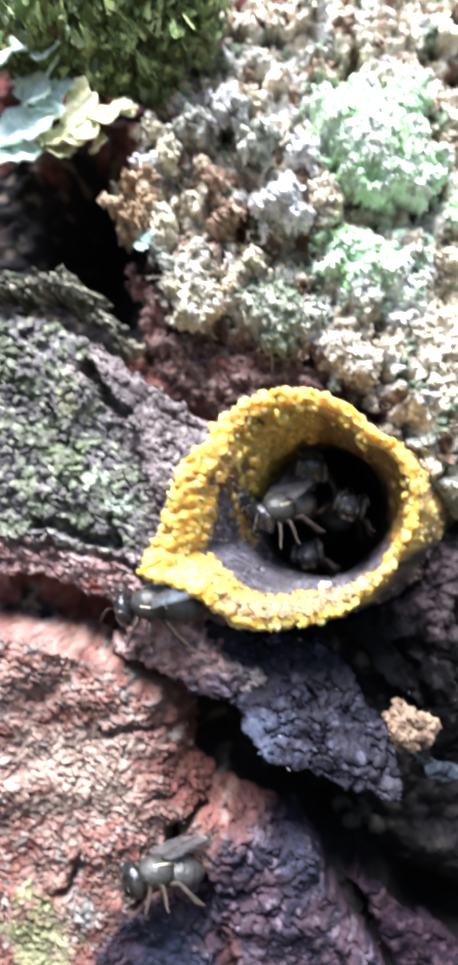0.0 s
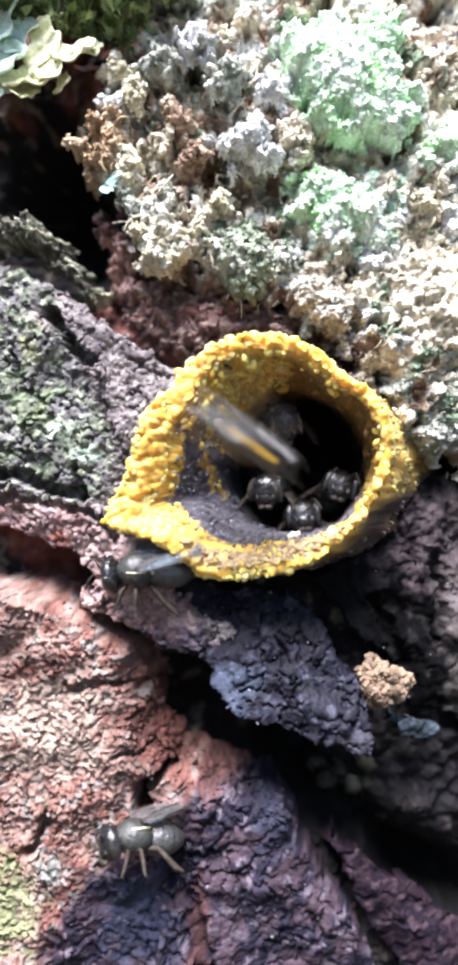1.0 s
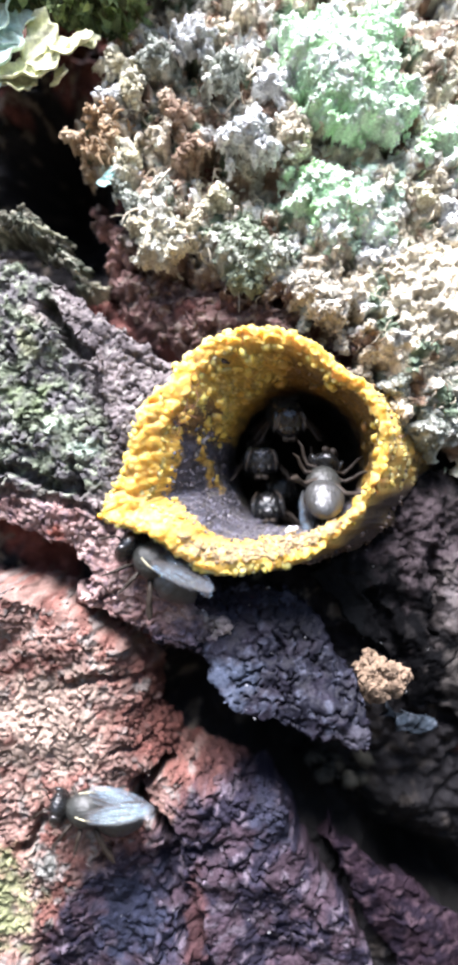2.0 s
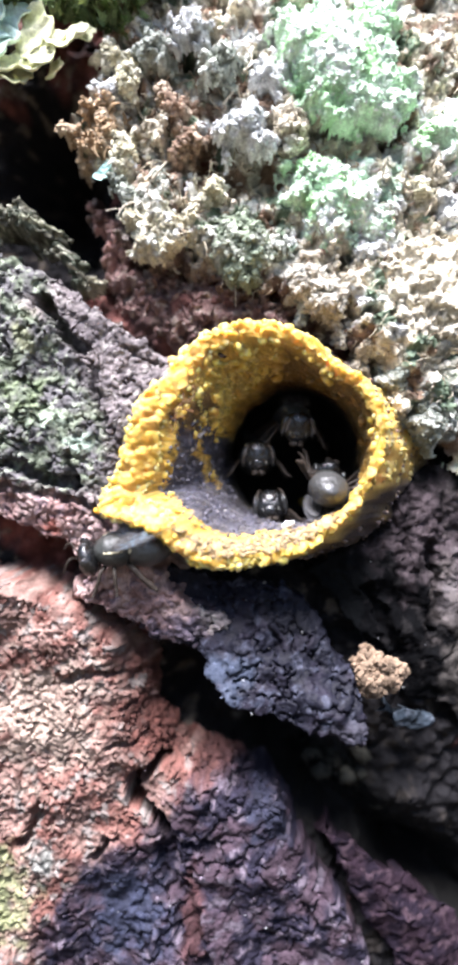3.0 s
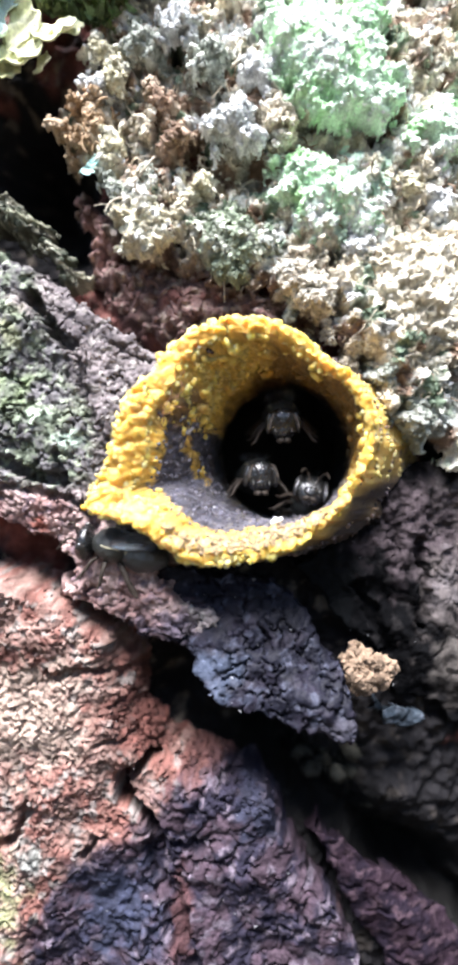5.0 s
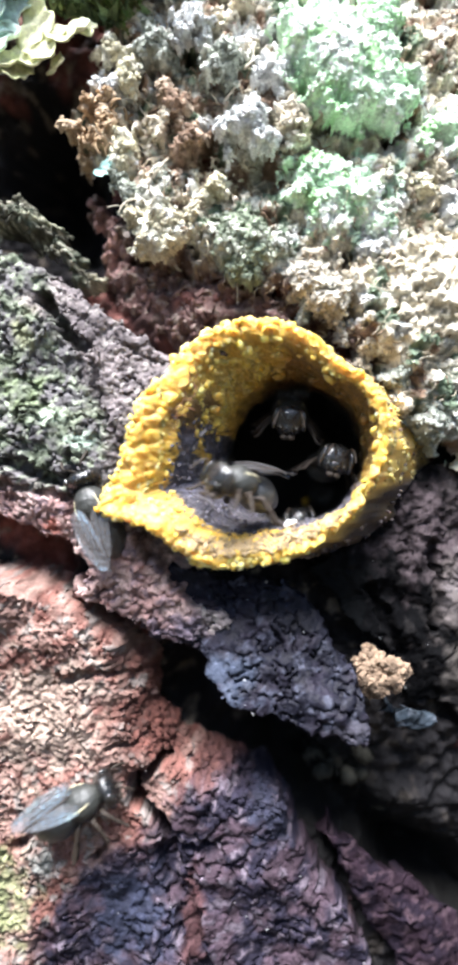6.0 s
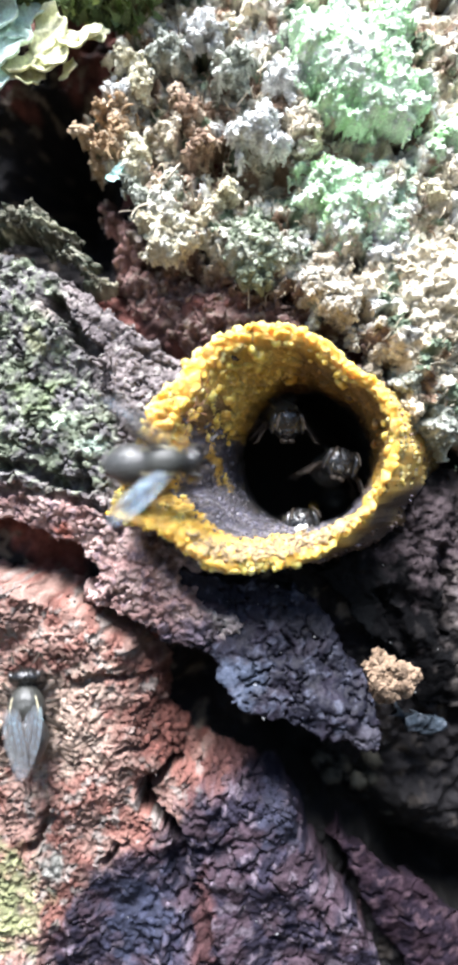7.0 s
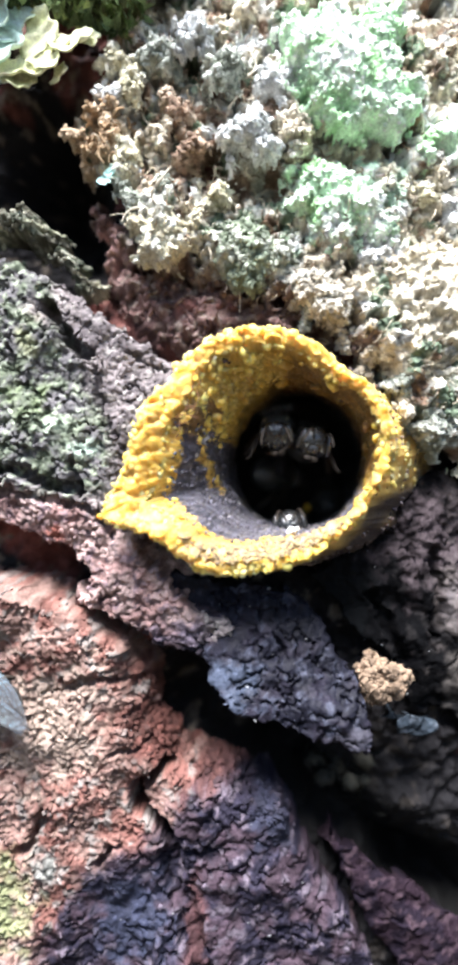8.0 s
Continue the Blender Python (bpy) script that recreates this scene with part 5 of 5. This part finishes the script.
def part(name, bm, material, parent, label=""):
    for f in bm.faces:
        f.smooth = True
    me = bpy.data.meshes.new(name)
    bm.to_mesh(me)
    bm.free()
    me.materials.append(material)
    ob = new(name, me)
    ob.parent = parent
    return tagged(ob, label)


def rod(points, radii, sides=7):
    v, q = tube_path(points, radii, sides)
    bm = bmesh.new()
    vs = [bm.verts.new(Vector(p) * MM) for p in v]
    for f in q:
        bm.faces.new([vs[k] for k in f])
    return bm


def wing_mesh(side, length, width):
    """A membrane with rounded tip and raised veins, hinge at the origin, pointing backwards."""
    bm = bmesh.new()
    rows = []
    for s in np.linspace(0, 1, 14):
        w = width * (math.sin(math.pi * min(1, 0.12 + 0.80 * s)) ** 0.6) * (1 if s < 0.9 else math.sqrt(max(0.02, 1 - ((s - 0.9) / 0.1) ** 2)))
        row = []
        for u in np.linspace(-0.35, 0.65, 7):
            lift = 0.12 * math.sin(math.pi * s) - 0.10 * s * s + 0.05 * math.sin(6 * u + 4 * s)
            row.append(bm.verts.new(Vector((-length * s, side * u * w, lift)) * MM))
        rows.append(row)
    for a, b in zip(rows, rows[1:]):
        for k in range(6):
            bm.faces.new((a[k], a[k + 1], b[k + 1], b[k]))
    bmesh.ops.solidify(bm, geom=bm.faces[:], thickness=0.025 * MM)
    return bm


def wing_veins(side, length, width):
    bm = bmesh.new()
    for u0, u1, s1 in ((-0.33, -0.30, 0.85), (-0.1, -0.05, 0.7), (0.15, 0.3, 0.65), (0.3, 0.6, 0.5)):
        pts = []
        for s in np.linspace(0.02, s1, 8):
            w = width * math.sin(math.pi * min(1, 0.12 + 0.80 * s)) ** 0.6
            u = u0 + (u1 - u0) * s
            pts.append((-length * s, side * u * w, 0.12 * math.sin(math.pi * s) - 0.10 * s * s + 0.05 * math.sin(6 * u + 4 * s) + 0.02))
        add(bm, rod(pts, 0.022, 5))
    return bm


def bee_at_origin():
    """Facing +x, up +z, feet at z = 0; about 5.5 mm long."""
    bee = new("stingless_bee")
    head = part("head", ball((1.68, 0, 1.18), (0.64, 1.04, 1.04), (0, 14, 0), lambda p: Vector((p.x * (0.75 if p.x < 0 else 1.0), p.y * (1 - 0.26 * max(0, -p.z)), p.z)), 4), CHITIN, bee)
    for side in (1, -1):
        part("compound_eye", ball((1.80, side * 0.84, 1.28), (0.40, 0.24, 0.74), (side * 10, 14, side * 16)), EYE, head, "shiny dark compound eye")
        add_on = rod([(2.28, side * 0.18, 1.30), (2.48, side * 0.34, 1.72), (2.62, side * 0.56, 1.98), (2.80, side * 0.66, 1.86), (3.05, side * 0.80, 1.50), (3.22, side * 0.88, 1.16)], [0.06, 0.05, 0.06, 0.07, 0.07, 0.05])
        part("antenna", add_on, LEG, head)
        part("mandible", ball((2.02, side * 0.22, 0.26), (0.22, 0.26, 0.16), (0, 40, side * 25), None, 2), LEG, head)
        part("face_stripe", rod([(2.10, side * 0.60, 1.72), (2.20, side * 0.55, 1.30), (2.16, side * 0.48, 0.80)], [0.02, 0.045, 0.03], 6), SILVER, head, "pale silvery stripe beside the eye")
    part("face_plate", ball((2.14, 0, 0.78), (0.16, 0.44, 0.34), (0, 20, 0), None, 2), CHITIN, head)
    for k in (-1, 0, 1):
        part("ocellus", ball((1.80, 0.22 * k, 2.10 + (0.06 if k == 0 else 0)), (0.10, 0.10, 0.08), (0, 0, 0), None, 1), EYE, head)
    thorax = part("thorax", ball((0.25, 0, 1.42), (1.18, 1.06, 0.96), (0, 0, 0), lambda p: Vector((p.x, p.y * (1 - 0.12 * p.x), p.z)), 4), BACK, bee)
    arc = [(-0.62 - 0.18 * math.cos(a), 0.72 * math.sin(a), 2.02 - 0.22 * abs(math.sin(a))) for a in np.linspace(-1.5, 1.5, 12)]
    part("scutellum_band", rod(arc, 0.085, 6), PALE, thorax, "pale cream edge of the thorax")
    for side in (1, -1):
        part("thorax_stripe", rod([(0.75, side * 0.62, 2.02), (0.2, side * 0.78, 2.08), (-0.35, side * 0.74, 2.05)], 0.06, 6), PALE, thorax, "thin cream stripe")
    body = ball((-1.62, 0, 1.16), (1.55, 1.20, 1.04), (0, -8, 0), lambda p: Vector((p.x, p.y * (1 - 0.22 * max(0, -p.x)), p.z * (1 - 0.3 * max(0, -p.x)))) * (1 - 0.03 * ((2.2 * (p.x + 1)) % 1.0) ** 3), 5)
    part("abdomen", body, BELLY, bee, "rounded glossy dark grey abdomen")
    for side in (1, -1):
        for x0, reach, ahead, thick in ((0.85, 1.5, 1.0, 0.11), (0.35, 1.75, 0.15, 0.12), (-0.25, 1.8, -1.5, 0.16)):
            pts = [(x0, side * 0.55, 0.85), (x0 + 0.3 * ahead, side * (0.55 + 0.38 * reach), 1.05), (x0 + 0.55 * ahead, side * (0.55 + 0.62 * reach), 0.62),
                   (x0 + 0.85 * ahead, side * (0.55 + 0.80 * reach), 0.14), (x0 + 1.05 * ahead, side * (0.55 + 0.98 * reach), 0.03)]
            part("leg", rod(pts, [thick, 1.1 * thick, 1.0 * thick, 1.35 * thick if ahead < -1 else 0.7 * thick, 0.4 * thick]), LEG, bee)
        for name, length, width, x0, z0 in (("forewing", 4.0, 1.3, 0.25, 2.30), ("hindwing", 2.8, 0.85, -0.1, 2.20)):
            wing = part(name, wing_mesh(side, length, width), WING, bee, "smoky translucent wing")
            part("wing_vein", wing_veins(side, length, width), VEIN, wing)
            wing.matrix_basis = pose(x0 * MM, side * 0.60 * MM, (z0 + 0.04 * side) * MM, side * 10, 9, side * (13 if name == "forewing" else 6))
    return bee


GROWN = 1.1           # all the bees are this much larger than drawn


def stand(ref, x, z, h, ahead, up):
    """The pose that sets a bee's point ref (mm, in its own space) at a place of the bark plan. ahead, up: to the side, out of the bark, upwards."""
    f, u = Vector((ahead[0], -ahead[1], ahead[2])).normalized(), Vector((up[0], -up[1], up[2]))
    side = u.cross(f).normalized()
    u = f.cross(side)
    m = Matrix((f, side, u)).transposed()
    return Matrix.Translation(at(x, z, h) - m @ (Vector(ref) * MM * GROWN)) @ m.to_4x4()


HEAD, THORAX, TAIL = (1.9, 0, 1.15), (0.25, 0, 1.45), (-2.2, 0, 1.1)


def bearing_to(angle, lift=0.0):
    """A way along the bark: degrees clockwise from straight up, lifted out of it."""
    return (math.sin(radians(angle)), lift, math.cos(radians(angle)))


def hinge(bee, rows):
    """Spread and fold the wings: (seconds, degrees outwards)."""
    for w in [c for c in bee.children if "wing" in c.name]:
        side = 1 if w.location.y > 0 else -1
        rest = w.matrix_basis.copy()
        walk(w, [(t, rest @ pose(0, 0, 0, side * a * 0.25, 0, -side * a)) for t, a in rows])


def beat(start, end):
    """Fast strokes of spread wings between two times."""
    return [(start + 0.025 * k, 12 if k % 2 else 58) for k in range(int((end - start) / 0.025) + 1)]


bees = [bee_at_origin()]
bees[0].scale = (GROWN, GROWN, GROWN)
for _ in range(7):
    bees.append(copy_thing(bees[0], Matrix.Identity(4)))
upper, right_guard, leaver, lower, flier, climber, rover, forager = bees
for b, label in ((upper, "black bee guarding inside the nest entrance, face outwards"), (right_guard, "black bee turning about inside the entrance tube"), (leaver, "black bee that flies out of the nest entrance"),
                 (lower, "black bee low in the entrance tube, head showing"), (flier, "black bee leaving the tube with spread wings"), (climber, "black bee with smoky wings beside the funnel rim"),
                 (forager, "black bee carrying yellow pollen into the nest"), (rover, "black bee with iridescent folded wings walking on reddish bark")):
    tagged(b, label, "bee", "bees at the nest")
for side in (1, -1):
    part("pollen_load", ball((-1.05, side * 1.55, 0.75), (0.36, 0.26, 0.30), (0, 20, 0), None, 2), POLLEN, forager, "bright yellow pollen load on the hind leg")


# ---- what moves ----
def motions():
    out, skew = (0.05, 1, 0.05), (0.15, 0.1, 1)
    rows = [(0, 2.71, 4.84, -1.6), (0.5, 2.80, 4.95, -1.6), (1, 2.97, 4.60, -1.6), (2.3, 3.44, 4.40, -1.6), (2.7, 3.77, 3.78, -1.8), (3.5, 4.67, 3.88, -1.6), (4, 4.38, 3.64, -1.6), (5.3, 3.82, 3.95, -1.2), (5.7, 3.70, 4.34, -1.2), (6.1, 3.31, 4.06, -1.2), (6.5, 3.28, 4.12, -1.2), (7, 2.60, 4.19, -1.2), (7.3, 1.75, 3.95, -1.4), (7.8, 2.63, 3.97, -1.6), (8, 2.45, 3.56, -1.6)]
    walk(upper, [(t, stand(HEAD, x, z, h, (0.10 * math.sin(3 * t), 1, -0.25), (0.12 * math.cos(2 * t), 0.2, 1))) for t, x, z, h in rows])

    def over(a, side=0.1):
        """Facing out at 0 degrees, climbing at 90, belly and tail outwards at 180."""
        c, d = math.cos(radians(a)), math.sin(radians(a))
        return (side, c, d), (0.3 * c, -d, c)
    rows = [(0, 5.51, 2.63, -1.8, *over(12)), (0.5, 6.69, 2.03, -1.8, *over(-8)), (1, 6.74, 0.65, -1.8, *over(15)), (1.3, 6.49, 0.14, -2.3, *over(50)), (1.6, 6.09, 0.27, -1.8, *over(90)), (1.9, 5.75, 1.83, -0.8, *over(130)),
            (2.3, 5.18, -0.09, 2, *over(160)), (2.7, 6.07, -0.21, 2, *over(165)), (3.5, 4.97, -0.31, 2.4, *over(168)), (4.2, 5.41, 0.27, 2.4, *over(172)), (4.5, 6.50, 1.57, -0.8, *over(130)), (4.75, 6.14, 0.58, -1.8, *over(85)), (5, 5.83, -0.49, -1.8, *over(40)),
            (5.3, 5.67, -0.22, -1.3, *over(8)), (5.7, 6.25, 1.27, -1, *over(10)), (5.9, 6.68, 1.70, -1, *over(5)), (6.1, 6.31, 1.20, -1, *over(5)), (6.5, 5.76, 0.37, -1, *over(12)), (7, 6.14, 1.62, -1, *over(6)), (7.3, 4.41, 3.53, -1.2, *over(4)), (7.8, 5.88, 2.85, -1.2, *over(0)), (8, 4.97, 3.13, -1.2, *over(0))]
    walk(right_guard, [(t, stand(TAIL if 2.2 < t < 4.3 else HEAD, x, z, h, f, u)) for t, x, z, h, f, u in rows])

    rows = [(0, -0.98, 1.70, 0.3, (-0.8, 0.7, -0.3), (-0.1, 0.6, 0.9)), (0.5, 0.57, 1.27, 0, (-0.55, 1, 0.1), (0, 0.3, 1)), (1, 1.59, 0.23, -1.5, (-0.2, 1, 0), (0, 0, 1)), (1.2, 1.45, 1.22, -2.5, (0, 1, 0), (0, 0, 1)), (2.3, 1.51, 1.93, -2.8, (0, 1, 0), (0, 0, 1)), (3, 1.51, 1.85, -2.6, (0, 1, 0), (0, 0, 1)), (3.5, 2.84, 1.92, -2.2, (0.7, 0.7, 0), (0, 0.4, 1)), (4, 2.37, -0.48, -2.8, (0.2, 1, 0), (0, 0, 1)), (5.3, 2.62, 0.40, -1.6, (0.1, 1, 0), (0, 0, 1)), (5.5, 3.03, 0.64, -1.3, (0.1, 1, 0.1), (0, 0, 1)),
            (5.7, 2.35, 1.88, -1, (-0.1, 1, 0.4), (0, -0.2, 1)), (5.9, 0.33, 1.41, 2.2, (-0.5, 1, 0.3), (0.2, 0, 1)), (6.0, 0.0, 0.15, 3.4, (-0.8, 0.9, 0.3), (0.2, 0.2, 1)), (6.1, -3.38, 0.78, 5, (-1, 0.7, 0.2), (0.2, 0.4, 1)), (6.2, -9.01, 2.85, 12, (-1, 0.6, 0.4), (0, 0.4, 1)), (6.3, -14.70, 5.14, 24, (-1, 0.3, 0.4), (0, 0.4, 1)), (6.6, -60.0, 42.0, 12.0, (-0.7, 0.1, 0.7), (0, 0.8, 0.5)), (6.8, -64.0, 48.0, -1.6, (-0.3, 0, 1), (0, 1, 0)), (8.0, -64.0, 48.0, -1.6, (-0.3, 0, 1), (0, 1, 0))]
    walk(leaver, [(t, stand(HEAD if t < 5.6 else THORAX, x, z, h, f, u)) for t, x, z, h, f, u in rows])
    hinge(leaver, [(0, 0), (5.8, 0), *beat(6.02, 6.6), (6.8, 10), (7.0, 0), (8, 0)])

    rows = [(0, 2.74, -0.89, -4), (0.5, 4.17, -1.22, -1.6), (0.8, 4.54, -1.18, -1.8), (1.2, 3.56, -1.61, -2.4), (2.3, 1.88, -1.11, -3), (3, 2.35, -1.39, -2.4), (3.3, 3.19, -2.36, -4.5), (4.2, 4.08, -3.14, -6), (5.5, 5.05, -2.43, -6), (6, 4.47, -2.71, -4), (6.3, 3.49, -1.56, -1.6), (6.7, 3.38, -1.56, -1.6), (7, 3.64, -2.37, -1.6), (7.1, 3.35, -2.54, -1.8), (7.3, 3.21, -2.57, -4), (7.8, 3.25, -1.65, -2.6), (8, 3.40, -2.36, -2)]
    walk(lower, [(t, stand(HEAD, x, z, h, (0.1 * math.sin(2 * t), 1, 0.35), (-0.1, -0.3, 1))) for t, x, z, h in rows])

    rows = [(0, 2.01, 5.57, -12, (0, 1, 0)), (1.2, 3.86, 1.07, -12, (0, 1, 0)), (2.2, 3.18, -0.17, -6, (0, 1, 0.1)), (2.5, 2.74, -0.65, -1.6, (-0.3, 1, 0.2)), (2.6, 1.26, -0.52, 0.5, (-0.8, 0.7, 0.2)), (2.7, -1.44, -0.33, 3, (-1, 0.5, 0.2)), (2.8, -8.14, 1.56, 13, (-1, 0.6, 0.3)), (2.9, -14.61, 3.76, 24, (-1, 0.4, 0.3)), (3.2, -56.0, 26.0, 12.0, (-0.7, 0.1, 0.7)), (3.4, -58.0, 31.0, -1.6, (0.2, 0, 1)), (8.0, -58.0, 31.0, -1.6, (0.2, 0, 1))]
    walk(flier, [(t, stand(THORAX, x, z, h, f, (0.1, 0.3, 1) if t < 3.1 else (0, 1, 0))) for t, x, z, h, f in rows])
    hinge(flier, [(0, 0), (2.5, 0), *beat(2.57, 3.2), (3.4, 10), (3.6, 0), (8, 0)])

    rows = [(0.0, -50.0, 22.0, -1.6, (0.4, 0, 1), (0, 1, 0)), (0.5, -50.0, 22.0, -1.6, (0.4, 0, 1), (0, 1, 0)), (0.75, -46.0, 28.0, 16.0, (0.9, 0.1, 0.2), (0, 0.5, 1)), (0.9, -22.0, 16.0, 20.0, (1, -0.4, -0.2), (0, 0.3, 1)), (1, 0.72, 3.39, 5, (0.7, -0.8, -0.3), (0, 0.3, 1)),
            (1.1, 4.05, 0.20, -1.2, (0.1, -1, 0.3), (0, 0.3, 1)), (1.2, 4.94, -0.08, -5, (0.1, -1, 0.1), (0, 0.1, 1)), (1.5, 7.66, -0.51, -13, (0.1, -1, 0), (0, 0, 1)), (8, 8.02, -0.69, -14, (0.1, -1, 0), (0, 0, 1))]
    walk(forager, [(t, stand(THORAX, x, z, h, f, u)) for t, x, z, h, f, u in rows])
    hinge(forager, [(0, 0), (0.5, 0), *beat(0.6, 1.06), (1.13, 5), (1.2, 0), (8, 0)])

    flat = (0, 1, 0.15)
    rows = [(0, -7.87, -3.55, 2.6, bearing_to(-95)), (0.5, -7.82, -3.90, 2.6, bearing_to(-110)), (1, -6.52, -4.54, 2.6, bearing_to(-95)), (1.2, -5.92, -4.61, 2.6, bearing_to(-80)), (2.3, -5.47, -4.23, 2.4, bearing_to(-50)), (2.5, -5.82, -4.50, 2.4, bearing_to(-75)), (2.7, -7.25, -4.08, 2.6, bearing_to(-115)), (3, -7.51, -3.97, 2.6, bearing_to(-100)), (3.5, -9.02, -2.89, 2.6, bearing_to(-95)), (4, -9.51, -2.93, 2.6, bearing_to(-95)), (4.2, -9.41, -3.08, 2.6, bearing_to(-92)), (4.8, -7.79, -3.78, 1.8, bearing_to(-85)),
            (5.3, -6.4, -4.15, 0.9, bearing_to(-62)), (5.5, -6.4, -4.0, 0.9, bearing_to(-50)), (5.7, -8.0, -3.1, 1.3, bearing_to(-45)), (5.9, -8.88, -1.80, 1.7, bearing_to(-28)), (6, -9.14, -1.29, 1.8, bearing_to(-22)), (6.1, -9.35, -1.32, 1.8, bearing_to(-22)), (6.3, -8.9, -0.26, 1.8, bearing_to(-18)), (6.5, -8.3, 0.66, 1.9, bearing_to(-8)), (6.7, -7.90, 1.74, 3.4, bearing_to(35, 0.1)), (6.9, -7.72, 2.57, 5, bearing_to(75, 0.1)), (7, -5.0, 1.53, 5.0, bearing_to(88, 0)), (7.1, -2.95, 1.81, 4, bearing_to(92, -0.3)), (7.3, -0.31, 1.04, 0, bearing_to(92, -0.8)), (7.5, 2.77, 1.09, -8, bearing_to(92, -1.4)), (8, 3.74, 1.29, -11, bearing_to(92, -1.6))]
    walk(climber, [(t, stand(THORAX, x, z, h, f, (-0.35, 1, 0.1) if 5.6 < t < 6.6 else (0.05, 0.75, 0.7) if t < 5.6 else flat)) for t, x, z, h, f in rows])
    hinge(climber, [(0, 0), (6.65, 0), *beat(6.76, 7.14), (7.25, 10), (7.4, 0), (8, 0)])

    rows = [(0, -7.50, -20.58, 2.8, bearing_to(-82, 0.7)), (1, -6.70, -21.10, 2.8, bearing_to(-80, 0.7)), (1.2, -6.85, -21.09, 2.7, bearing_to(-80, 0.6)), (1.8, -8.13, -20.51, 2.4, bearing_to(-80, 0.1)), (2.3, -11.63, -19.41, 2.6, bearing_to(-88)), (2.5, -13.34, -19.86, 2.6, bearing_to(-95)), (2.8, -20.57, -21.49, 2.4, bearing_to(-95)), (3.5, -24.16, -24.32, 2.4, bearing_to(-150)), (4.2, -23.94, -27.50, 2.4, bearing_to(140)), (4.8, -20.84, -27.37, 2.4, bearing_to(75)), (5.3, -16.64, -25.41, 2.3, bearing_to(70)), (5.5, -13.19, -24.41, 2.3, bearing_to(75)), (5.7, -12.55, -23.82, 2.3, bearing_to(62)), (5.9, -10.57, -20.93, 2.3, bearing_to(55)),
            (6.1, -9.13, -19.12, 2.3, bearing_to(62)), (6.3, -10.43, -18.90, 2.3, bearing_to(55)), (6.5, -12.35, -18.65, 2.3, bearing_to(0, -0.2)), (6.7, -13.00, -17.17, 2.3, bearing_to(-12, -0.2)), (6.9, -13.74, -14.56, 2.3, bearing_to(-8, -0.2)), (7, -13.76, -13.63, 2.3, bearing_to(-4, -0.2)), (7.1, -14.83, -12.87, 2.3, bearing_to(-20)), (7.2, -15.97, -12.33, 2.3, bearing_to(-35)), (7.5, -16.43, -11.77, 2.3, bearing_to(-40)), (7.8, -16.60, -11.84, 2.3, bearing_to(-46)), (8, -16.25, -11.94, 2.3, bearing_to(-42))]
    def back(t):
        """Which way the rover's back is turned: up while it clings sideways, else out of the bark."""
        return (0.05, -0.08, 1) if t < 1.7 else (0.1, 0.6, 0.7) if t < 2 else (-0.45, 0.8, 0.6) if 5.8 < t < 6.4 else (0, 0.85, 0.5)
    walk(rover, [(t, stand(THORAX, x, z, h, f, back(t))) for t, x, z, h, f in rows])


motions()
